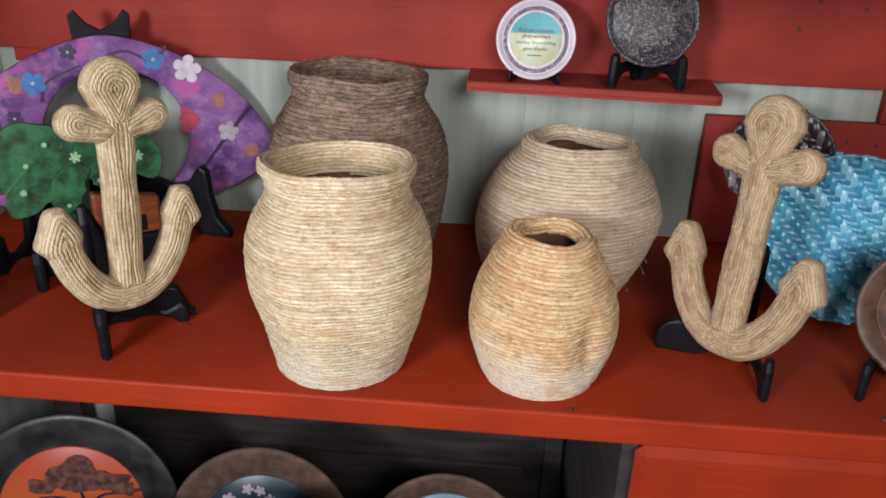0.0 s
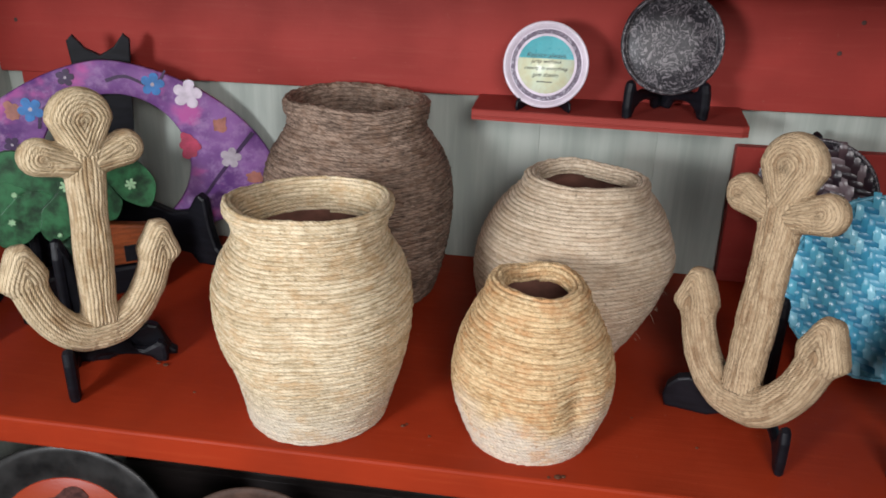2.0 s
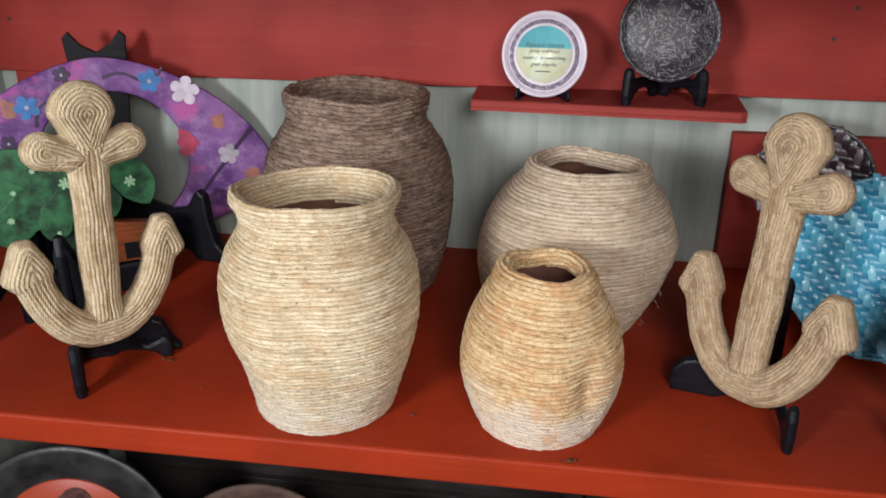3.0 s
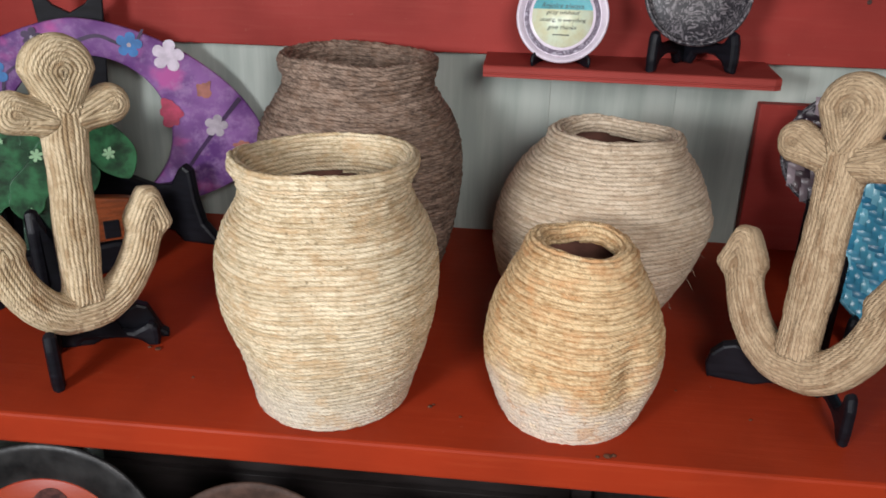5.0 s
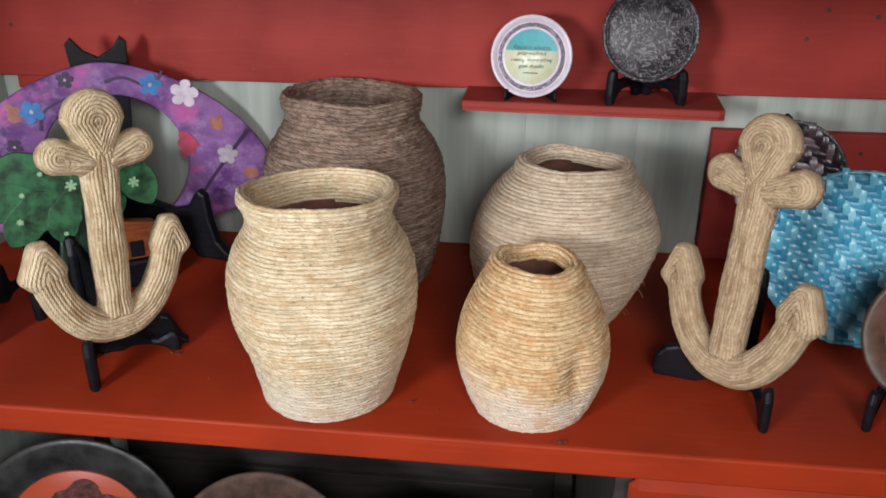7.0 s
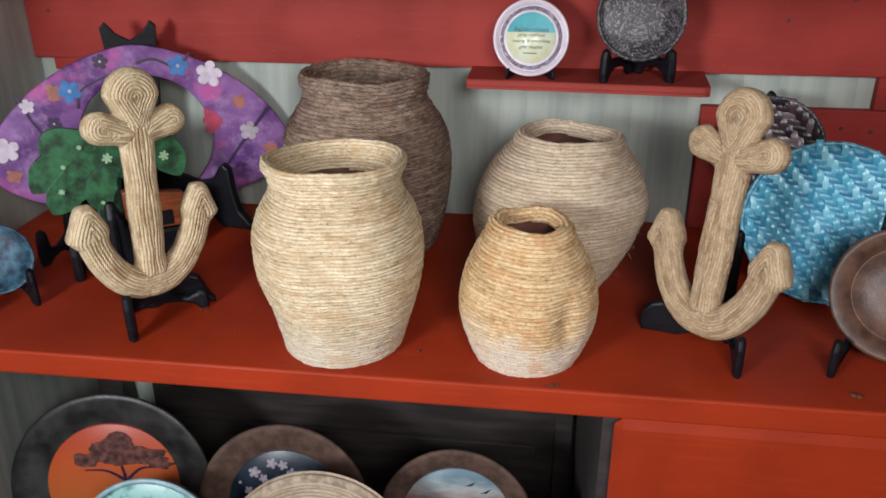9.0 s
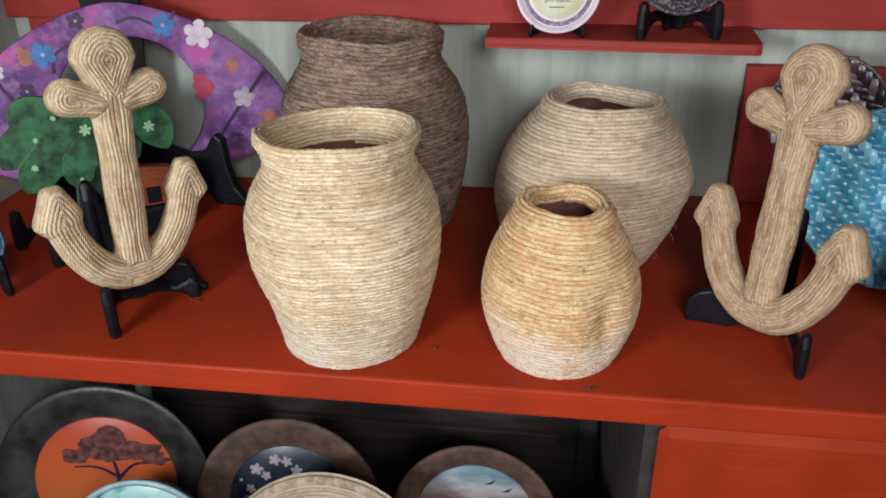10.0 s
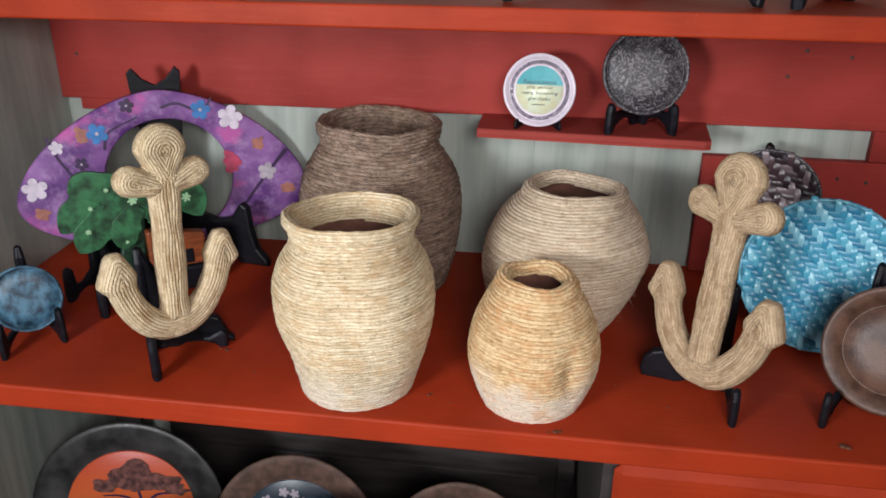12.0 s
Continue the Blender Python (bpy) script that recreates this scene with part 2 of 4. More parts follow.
def rope_vase(name, label, at, profile, coil, mat, tilt=(0.0, 0.0), wobble=0.012, dents=(), turn=0.0, segs=176, seed=0.0, lip=0.0, inner=0.009, groove=0.52, rough=0.42, lean=(0.0, 0.0)):
    """One cord wound in a helix over a turned profile (r, z), from the foot over the lip and down inside."""
    vase = thing(name, pose(*at, 0, 0, turn), label, "vase", "rope vases")
    line, length = smooth_line(profile, 900)
    tang = np.gradient(line, axis=0)
    tang /= np.linalg.norm(tang, axis=1)[:, None]
    normal = np.stack([tang[:, 1], -tang[:, 0]], axis=1)
    per = 8
    rows = (int(length / coil) + 1) * per
    height = max(z for _, z in profile)
    grid = np.linspace(0, length, 900)
    th = np.linspace(0, 2 * math.pi, segs + 1) + math.pi / 2
    verts, uv = [], []
    for i in range(rows + 1):
        for k in range(segs + 1):
            s = min(max((i / per - 1 + k / segs) * coil, 0.0), length)
            r, z = np.interp(s, grid, line[:, 0]), np.interp(s, grid, line[:, 1])
            nr, nz = np.interp(s, grid, normal[:, 0]), np.interp(s, grid, normal[:, 1])
            phase = i / per
            c, d = math.cos(th[k]), math.sin(th[k])
            bump = math.sqrt(max(0.0, 1 - (2 * (phase % 1) - 1) ** 2)) * coil * groove
            bump += coil * rough * (0.6 * noise.noise((c * 6 + seed, d * 6, phase * 0.9)) + 0.5 * noise.noise((c * 22 + seed, d * 22, phase * 2.3)))
            w = wobble * r * noise.noise((c * 1.1 + seed, d * 1.1, z * 9))
            for ang, zz, depth, wide, tall in dents:
                gap = math.atan2(math.sin(th[k] - ang), math.cos(th[k] - ang))
                w -= depth * math.exp(-(gap / wide) ** 2 - ((z - zz) / tall) ** 2)
            rr = r + nr * bump + w
            up = (max(z, 0) / height) ** 2
            wave = lip * up * (noise.noise((c * 0.9 + seed, d * 0.9, 4.0)))
            verts.append((rr * c + lean[0] * z, rr * d + lean[1] * z, max(z + nz * bump + up * (tilt[0] * rr * c + tilt[1] * rr * d) + wave + 0.004 * up * noise.noise((c + seed, d, 2)), 0.0)))
            uv.append((th[k] * 0.09, phase + 0.001))
    faces, uvs = [], []
    w = segs + 1
    for i in range(rows):
        for k in range(segs):
            q = (i * w + k, i * w + k + 1, (i + 1) * w + k + 1, (i + 1) * w + k)
            faces.append(q)
            uvs.append([(uv[j][0], min(uv[j][1], math.floor(i / per) + 0.999)) for j in q])
    part_data("rope_winding", verts, faces, mat, vase, "", uvs)
    # the clay pot that carries the cord, seen inside the mouth
    inside = [(max(r - inner, 0.004), z) for r, z in profile if z < height * 0.78]
    inside = [(r, max(z, 0.004)) for r, z in inside]
    inside = inside[:1 + max(range(len(inside)), key=lambda k: inside[k][1])]
    bm = bmesh.new()
    ring0 = None
    inside.append((profile[-1][0] + 0.0015, profile[-1][1] + 0.002))
    pts, _ = smooth_line([(0.003, 0.004), *inside], 40)
    for r, z in pts:
        ring = []
        for k in range(64):
            c, d = math.cos(2 * math.pi * k / 64), math.sin(2 * math.pi * k / 64)
            up = (z / height) ** 2
            w = 0
            for ang, zz, depth, wide, tall in dents:
                gap = math.atan2(math.sin(2 * math.pi * k / 64 - ang), math.cos(2 * math.pi * k / 64 - ang))
                w -= depth * math.exp(-(gap / wide) ** 2 - ((z - zz) / tall) ** 2)
            ring.append(bm.verts.new(((r + w) * c + lean[0] * z, (r + w) * d + lean[1] * z, z + up * (tilt[0] * r * c + tilt[1] * r * d))))
        if ring0:
            for k in range(64):
                f = bm.faces.new((ring0[k], ring0[(k + 1) % 64], ring[(k + 1) % 64], ring[k]))
                f.smooth = True
        ring0 = ring
    part("inner_pot", bm, CLAY, vase, "dark reddish clay inner pot")
    return vase


# ---- rope anchors ----


def coiled_disc(cx, cz, radius, thick, cord=0.0045, stretch=1.0, angle=0.0):
    """A cord coiled into a padded round, front and back."""
    verts, faces, uvs, uv = [], [], [], []
    cords = radius / cord
    rows, segs = int(cords * 6), 56
    for sign in (-1, 1):
        base = len(verts)
        for i in range(rows + 1):
            for k in range(segs + 1):
                a = 2 * math.pi * k / segs
                q = min(i / rows + (k / segs) / cords * 0.999, 1.0) if 0 < i < rows else i / rows
                r = q * radius
                body = thick / 2 * (1 - q ** 3.4) ** 0.5 + abs(math.sin(math.pi * (q * cords - k / segs))) ** 0.8 * cord * 0.42 * (q < 0.97)
                body += 0.0009 * noise.noise((cx * 50 + r * math.cos(a) * 60, r * math.sin(a) * 60, 1))
                x, z = r * math.cos(a) * stretch, r * math.sin(a)
                verts.append((cx + x * math.cos(angle) - z * math.sin(angle), sign * body, cz + x * math.sin(angle) + z * math.cos(angle)))
                uv.append((a * max(r, 0.004), q * cords - k / segs + 20))
        w = segs + 1
        for i in range(rows):
            for k in range(segs):
                f = [base + i * w + k, base + i * w + k + 1, base + (i + 1) * w + k + 1, base + (i + 1) * w + k]
                if sign > 0:
                    f.reverse()
                faces.append(tuple(f))
                uvs.append([uv[a] for a in f])
    return verts, faces, uvs


def capsule(x, z, a, ra, b, rb):
    """Depth inside a tapered capsule from a to b, and how far along it runs (0 to 1)."""
    dx, dz = b[0] - a[0], b[1] - a[1]
    t = np.clip(((x - a[0]) * dx + (z - a[1]) * dz) / (dx * dx + dz * dz), 0, 1)
    return ra + (rb - ra) * t - np.hypot(x - a[0] - dx * t, z - a[1] - dz * t), t


def polygon_depth(x, z, corners):
    """Depth inside a convex outline given anticlockwise, its corners rounded outside."""
    depth = np.full(x.shape, 9.0)
    for (x0, z0), (x1, z1) in zip(corners, corners[1:] + corners[:1]):
        n = math.hypot(x1 - x0, z1 - z0)
        edge = ((z - z0) * (x1 - x0) - (x - x0) * (z1 - z0)) / n
        # a soft minimum rounds the corners
        depth = -0.0018 * np.logaddexp(-depth / 0.0018, -edge / 0.0018)
    return depth


def arm_line(x, z, sx, width):
    """Depth, signed offset and run along the curved arm of an anchor."""
    line, length = smooth_line([(0.0, 0.0295), (sx * 0.018, 0.0310), (sx * 0.037, 0.0425), (sx * 0.054, 0.0640), (sx * 0.0645, 0.0880), (sx * 0.069, 0.106)], 60)
    best, off, run = np.full(x.shape, -9.0), np.zeros(x.shape), np.zeros(x.shape)
    for k, ((x0, z0), (x1, z1)) in enumerate(zip(line, line[1:])):
        dx, dz = x1 - x0, z1 - z0
        t = np.clip(((x - x0) * dx + (z - z0) * dz) / (dx * dx + dz * dz), 0, 1)
        px, pz = x - x0 - dx * t, z - z0 - dz * t
        d = width - 0.0022 * (k + t) / 59 - np.hypot(px, pz)
        side = np.sign(dx * pz - dz * px)
        nearer = d > best
        best = np.where(nearer, d, best)
        off = np.where(nearer, side * np.hypot(px, pz), off)
        run = np.where(nearer, (k + t) / 59 * length, run)
    return best, off, run


def rope_anchor(m, label, cord, pitch=0.0038, seed=0.0, fuzz=0.5):
    """A padded anchor wrapped in cord that follows the outline of each limb; its limbs meet along tucked seams."""
    anchor = thing("rope_anchor", m, label, "anchor ornament", "rope anchors")
    step, thick, edge = 0.00075, 0.0128, 0.0155
    gx, gz = np.meshgrid(np.arange(-0.106, 0.1061, step), np.arange(0.004, 0.2935, step), indexing="ij")
    table = np.linspace(0, 0.05, 500)
    profile = thick * np.sqrt(np.clip(1 - (1 - np.minimum(table / edge, 1)) ** 2.0, 0, 1))
    arc = np.concatenate([[0], np.cumsum(np.hypot(np.diff(table), np.diff(profile)))])

    def surface(d):
        return np.interp(d, table, arc)

    limbs = ["shank", "ring", "crosspiece", "crosspiece", "arm", "arm", "fluke", "fluke"]

    def shape(x, z):
        """Depths of all limbs, and their cord coordinates."""
        depths, along, across = [], [], []
        half = 0.0190 + 0.0008 * np.sin(z * 70)
        d = np.minimum(half - np.abs(x), np.minimum(0.231 - z, z - 0.032) * 1.1)
        depths.append(d), along.append(z), across.append(np.sign(x) * (surface(np.full(x.shape, 0.019)) - surface(np.clip(half - np.abs(x), 0, 1))))
        d, _ = capsule(x, z, (0.0, 0.2545), 0.0322, (0.0, 0.220), 0.0150)
        depths.append(d), along.append(np.arctan2(x, z - 0.252) * 0.022), across.append(surface(np.clip(d, 0, 1)))
        for sx in (-1, 1):
            d, _ = capsule(x, z, (sx * 0.0430, 0.2225), 0.0188, (sx * 0.010, 0.2125), 0.0142)
            depths.append(d), along.append(np.arctan2(z - 0.222, sx * x - 0.040) * 0.014), across.append(surface(np.clip(d, 0, 1)))
        for sx in (-1, 1):
            d, off, run = arm_line(x, z, sx, 0.0192)
            depths.append(np.where(sx * x >= 0, d, -0.05)), along.append(run), across.append(np.sign(off) * (surface(np.full(x.shape, 0.019)) - surface(np.clip(0.019 - np.abs(off), 0, 1))))
        for sx in (-1, 1):
            corners = [(0.0535, 0.0900), (0.0835, 0.0885), (0.0965, 0.1000), (0.0810, 0.1395), (0.0640, 0.1405), (0.0455, 0.1085)]
            d = polygon_depth(sx * x, z, corners)
            loop = polygon_depth(sx * x, z, [(0.0440, 0.070), (0.0800, 0.064)] + corners[2:])
            depths.append(d * 1.25), along.append(np.arctan2(z - 0.112, sx * x - 0.070) * 0.016), across.append(surface(np.clip(loop, 0, 1)))
        return np.array(depths), along, across

    def whole(depths, soft=0.0022):
        return soft * np.log(np.sum(np.exp(np.clip(depths, -0.2, 0.2) / soft), axis=0))

    depths, along, across = shape(gx, gz)
    total = whole(depths)
    centre = (total[:-1, :-1] + total[1:, :-1] + total[:-1, 1:] + total[1:, 1:]) / 4
    keep = centre > 0
    owner = np.argmax(depths, axis=0)[:-1, :-1]
    # the outermost points are drawn onto the outline
    inside = np.zeros(gx.shape, int)
    for i in (0, 1):
        for j in (0, 1):
            inside[i:gx.shape[0] - 1 + i, j:gx.shape[1] - 1 + j] += keep
    rim = (inside > 0) & (inside < 4)
    px, pz = gx.copy(), gz.copy()
    for _ in range(3):
        d0 = whole(shape(px[rim], pz[rim])[0])
        ex = (whole(shape(px[rim] + 1e-5, pz[rim])[0]) - d0) / 1e-5
        ez = (whole(shape(px[rim], pz[rim] + 1e-5)[0]) - d0) / 1e-5
        n2 = np.maximum(ex * ex + ez * ez, 0.3)
        px[rim] -= d0 * ex / n2
        pz[rim] -= d0 * ez / n2
    body = np.where(rim, 0.0, np.interp(total, table, profile))
    for k, name in enumerate(limbs):
        cells = np.argwhere(keep & (owner == k))
        if not len(cells):
            continue
        index, verts, cords = {}, [], []
        lay = across[k] / pitch

        def vertex(i, j, sign):
            key = (i, j, sign)
            if key not in index:
                x, z = px[i, j], pz[i, j]
                v = lay[i, j] + 0.22 * noise.noise((x * 45 + seed, z * 45, k)) + 20.5
                f = v % 1
                up = body[i, j] + (0.0 if rim[i, j] else math.sqrt(max(0.0, 1 - (2 * f - 1) ** 2)) * pitch * 0.44)
                if not rim[i, j]:
                    up += 0.0009 * fuzz * noise.noise((x * 260 + seed, z * 260, 1)) + 0.0016 * noise.noise((x * 55, z * 55, seed))
                    gaps = np.sort(depths[:, i, j])
                    up -= (0.0012 if k < 4 else 0.0003) * max(0.0, 1 - (gaps[-1] - gaps[-2]) / 0.0020)
                index[key] = len(verts)
                verts.append((x, -sign * max(up, 0.0), z))
                cords.append((float(along[k][i, j]) + 1.0, v))
            return index[key]

        faces, uvs = [], []
        for i, j in cells:
            for sign in (1, -1):
                q = [vertex(i, j, sign), vertex(i + 1, j, sign), vertex(i + 1, j + 1, sign), vertex(i, j + 1, sign)]
                if sign < 0:
                    q.reverse()
                faces.append(tuple(q))
                run = [cords[a] for a in q]
                if max(r[0] for r in run) - min(r[0] for r in run) > 0.03:
                    run = [(run[0][0], r[1]) for r in run]
                uvs.append(run)
        part_data(name, verts, faces, cord, anchor, "", uvs)
    return anchor


# ---- black wooden easels ----


def easel_leg(reach, height, seat, prong, width=0.016, thick=0.009):
    f = reach
    return plate_shape([(0, 0.0), (0, height), (width * 0.5, height * 0.985), (width, height * 0.86), (width * 1.2, seat + 0.012), (width * 1.8, seat), (f - 0.024, seat),
                        (f - 0.017, seat + 0.004), (f - 0.013, prong - 0.004), (f - 0.008, prong), (f - 0.002, prong - 0.003), (f + 0.001, prong * 0.72), (f + 0.002, prong * 0.3), (f, 0.0),
                        (f - 0.010, 0.0), (f - 0.018, seat * 0.35), (f - 0.03, seat * 0.52), (f * 0.5, seat * 0.55), (f * 0.28, seat * 0.4), (f * 0.2, 0.0)], thick, min(0.0052, thick * 0.42))


def easel(hinge, feet, height, seat, prong, label="black lacquered wooden folding easel", width=0.016, thick=0.009, low=None):
    """Two flat legs hinged at the back; feet: where the two front feet stand; low: seat and prong of the second leg."""
    h = Vector(hinge)
    stand = thing("display_easel", Matrix.Translation(h), label, "display stand", "black easels")
    for k, (fx, fy) in enumerate(feet):
        d = Vector((fx - h.x, fy - h.y, 0))
        st, pr = low if low and k else (seat, prong)
        leg = part("leg", easel_leg(d.length, height, st, pr, width, thick), BLACK, stand)
        leg.matrix_local = Matrix.Rotation(math.atan2(d.y, d.x), 4, "Z")
    return stand


# ---- the setting ----
LEFT, RIGHT, WALL = -0.748, 1.15, 1.283
slab("shelf_board", LEFT, RIGHT, 0.783, WALL, -0.032, 0.0, PAINT, "glossy brick-red painted wooden display shelf", "shelf", 0.003)
slab("upper_shelf_board", LEFT, RIGHT, 1.0, WALL, 0.415, 0.444, PAINT, "brick-red painted upper wooden shelf board", "shelf", 0.003)
slab("lower_shelf_board", LEFT, RIGHT, 0.80, WALL, -0.59, -0.56, DARK_WOOD_AND_SHADE, "dark lower shelf board of the display unit", "shelf", 0.003)
slab("back_board", LEFT + 0.001, RIGHT, 1.265, WALL - 0.001, 0.2455, 0.4145, BOARD, "wide red painted board nailed along the wall", "board", 0.002)
slab("back_board_low", 0.315, RIGHT, 1.264, WALL - 0.001, 0.0005, 0.197, BOARD, "red painted board standing against the wall", "board", 0.002)
slab("back_batten_right", 0.557, 0.645, 1.267, WALL - 0.001, 0.1975, 0.2450, BOARD, "short red upright batten on the wall", "board", 0.001)
slab("back_batten_left", -0.717, -0.650, 1.270, WALL - 0.001, 0.226, 0.2450, BOARD, "narrow red upright batten on the wall", "board", 0.001)
wall_north = slab("wall_north", -2.3, 2.3, WALL + 0.012, WALL + 0.06, -1.0, 1.7, SIDING, "grey-green painted plank wall behind the shelf", "wall", 0)
slab("wall_side_left", LEFT - 0.03, LEFT, 0.80, WALL - 0.001, -1.0, 1.7, SIDING, "grey-green painted side wall of the display unit", "wall", 0)
slab("wall_side_right", RIGHT, RIGHT + 0.03, 0.80, WALL - 0.001, -1.0, 1.7, SIDING, "painted side wall of the display unit", "wall", 0)
# dark sheet before the plank wall, its colour standing for the shade there
slab("shade_panel_low", -0.640, RIGHT, 1.255, WALL - 0.001, -0.559, -0.0325, DARK_WOOD_AND_SHADE, "dark sheet added for the wall shade under the shelf", "panel", 0)
slab("floor", -2.3, 2.3, -0.66, WALL, -1.06, -1.0, ROOM_FLOOR, "grey concrete shop floor", "floor", 0)
slab("ceiling", -2.3, 2.3, -0.66, WALL, 1.7, 1.76, ROOM_WALL, "plain shop ceiling", "ceiling", 0)
slab("wall_west", -2.36, -2.3, -0.66, WALL, -1.0, 1.7, ROOM_WALL, "plain shop wall", "wall", 0)
slab("wall_east", 2.3, 2.36, -0.66, WALL, -1.0, 1.7, ROOM_WALL, "plain shop wall", "wall", 0)
# unseen wall behind the camera, added with openings for the two lamps
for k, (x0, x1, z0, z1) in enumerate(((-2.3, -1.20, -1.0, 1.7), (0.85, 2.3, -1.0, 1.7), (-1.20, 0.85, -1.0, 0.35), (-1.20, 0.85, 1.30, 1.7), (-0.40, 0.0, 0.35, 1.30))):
    slab("wall_south_%d" % (k + 1), x0, x1, -0.66, -0.60, z0, z1, ROOM_WALL, "unseen stall wall added around the two lamp openings", "wall", 0)

ledge_bm = bmesh.new()
section = [(0.0, 0.0035), (0.0, 0.0065), (0.0012, 0.0072), (0.0012, 0.0082), (0.0, 0.0090), (0.0, 0.0130), (0.0015, 0.0155), (0.004, 0.0165), (0.135, 0.0165), (0.135, 0.0035)]
ends = []
for x, y, deeper in ((-0.030, 1.172, 0.0), (0.296, 1.156, 0.0), (0.304, 1.160, 0.0)):
    ends.append([ledge_bm.verts.new((x + (0.05 * max(q - 0.004, 0) if x > 0.29 else 0), min(y + q, 1.2645), 0.2325 + h)) for q, h in section])
for a, b in zip(ends, ends[1:]):
    for k in range(len(section)):
        ledge_bm.faces.new((a[k], a[(k + 1) % len(section)], b[(k + 1) % len(section)], b[k]))
ledge_bm.faces.new(ends[0])
ledge_bm.faces.new(ends[-1])
bmesh.ops.recalc_face_normals(ledge_bm, faces=ledge_bm.faces)
ledge = tagged(part("wall_ledge", ledge_bm, LEDGE, None), "small red ledge of grooved board fixed to the wall", "ledge", "", "structure")

slab("post_low_1", 0.129, 0.159, 1.236, 1.2545, -0.559, -0.0325, DARK_WOOD_AND_SHADE, "dark post behind the lower plates", "post", 0.001)
slab("post_low_2", -0.742, -0.692, 1.240, 1.2815, -0.559, -0.0325, DARK_WOOD_AND_SHADE, "dark post under the shelf", "post", 0.001)
slab("rail_low", -0.640, 0.094, 1.243, 1.2545, -0.455, -0.438, DARK_WOOD_AND_SHADE, "dark rail across the panel under the shelf", "rail", 0.001)

# cupboard under the shelf
cupboard = thing("cupboard", pose(0.178, 0.79, -0.56), "brick-red painted cupboard under the shelf with a panelled door", "cupboard")
part("side_panel", box(bmesh.new(), -0.012, 0.006, 0.012, 0.50, 0.0, 0.5275, 0.001), DARK_WOOD_AND_SHADE, cupboard)
door = part("door", box(bmesh.new(), 0.0, 0.70, -0.008, 0.012, 0.01, 0.5245, 0.009, 1), PAINT, cupboard)

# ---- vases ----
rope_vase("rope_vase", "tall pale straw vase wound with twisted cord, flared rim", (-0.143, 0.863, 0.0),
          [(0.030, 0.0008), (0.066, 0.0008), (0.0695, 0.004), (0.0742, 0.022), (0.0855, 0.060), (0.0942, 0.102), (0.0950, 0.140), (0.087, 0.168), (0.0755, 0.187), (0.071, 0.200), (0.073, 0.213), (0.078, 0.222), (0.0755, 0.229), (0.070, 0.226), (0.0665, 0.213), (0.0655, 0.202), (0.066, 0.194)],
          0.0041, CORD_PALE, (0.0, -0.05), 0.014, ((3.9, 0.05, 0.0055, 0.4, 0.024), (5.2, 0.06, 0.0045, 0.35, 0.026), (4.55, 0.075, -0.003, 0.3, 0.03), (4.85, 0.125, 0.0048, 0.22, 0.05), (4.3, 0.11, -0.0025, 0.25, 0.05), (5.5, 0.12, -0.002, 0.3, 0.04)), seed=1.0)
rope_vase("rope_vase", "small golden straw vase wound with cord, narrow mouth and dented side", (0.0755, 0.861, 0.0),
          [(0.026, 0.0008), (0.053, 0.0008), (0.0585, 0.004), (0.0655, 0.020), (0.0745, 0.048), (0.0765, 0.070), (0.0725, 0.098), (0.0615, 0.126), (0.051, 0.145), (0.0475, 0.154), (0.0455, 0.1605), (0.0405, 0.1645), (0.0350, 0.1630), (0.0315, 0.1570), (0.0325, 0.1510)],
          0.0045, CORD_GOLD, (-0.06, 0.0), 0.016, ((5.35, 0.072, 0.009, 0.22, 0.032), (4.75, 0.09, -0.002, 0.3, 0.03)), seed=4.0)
rope_vase("rope_vase", "round tan vase wound with frayed cord, uneven mouth", (0.0955, 1.05, 0.0),
          [(0.040, 0.001), (0.066, 0.001), (0.073, 0.008), (0.088, 0.034), (0.103, 0.070), (0.109, 0.105), (0.105, 0.140), (0.092, 0.170), (0.076, 0.190), (0.069, 0.198), (0.068, 0.206), (0.062, 0.211), (0.0545, 0.207), (0.0550, 0.199), (0.0565, 0.194)],
          0.0045, CORD_TAN, (0.0, -0.04), 0.018, ((5.9, 0.125, -0.006, 0.35, 0.025), (5.6, 0.165, 0.007, 0.4, 0.022), (4.6, 0.06, 0.004, 0.4, 0.03)), seed=7.0, lip=0.004, lean=(0.10, 0.0))
rope_vase("rope_vase", "large grey-brown vase wound with coarse cord, wide rim", (-0.174, 1.16, 0.0),
          [(0.060, 0.001), (0.094, 0.001), (0.101, 0.010), (0.111, 0.045), (0.120, 0.095), (0.1225, 0.140), (0.115, 0.178), (0.099, 0.206), (0.089, 0.221), (0.087, 0.234), (0.092, 0.250), (0.089, 0.258), (0.080, 0.256), (0.075, 0.241), (0.074, 0.222), (0.076, 0.212)],
          0.0058, CORD_BROWN, (-0.01, -0.03), 0.02, (), seed=11.0, lip=0.004, groove=0.32, rough=0.55)

# ---- anchors on easels ----
rope_anchor(pose(-0.380, 0.872, 0.030, -2.5, 0, 55.5) @ pose(-0.0055, 0, 0, 0, 4, 0), "pale jute rope anchor on a black easel beside tall vase", CORD_CREAM, 0.0040, 3.0)
rope_anchor(pose(0.273, 0.883, 0.012, -10, 0, -51) @ pose(0.0005, 0, 0, 0, -4, 0) @ Matrix.Scale(1.03, 4), "tan jute rope anchor on a black easel beside blue plate", CORD_ANCHOR, 0.0034, 8.0, 0.9)
stand_a = easel((-0.438, 0.896, 0), ((-0.391, 0.819), (-0.338, 0.917)), 0.15, 0.035, 0.060, width=0.011, thick=0.012, low=(0.018, 0.028))
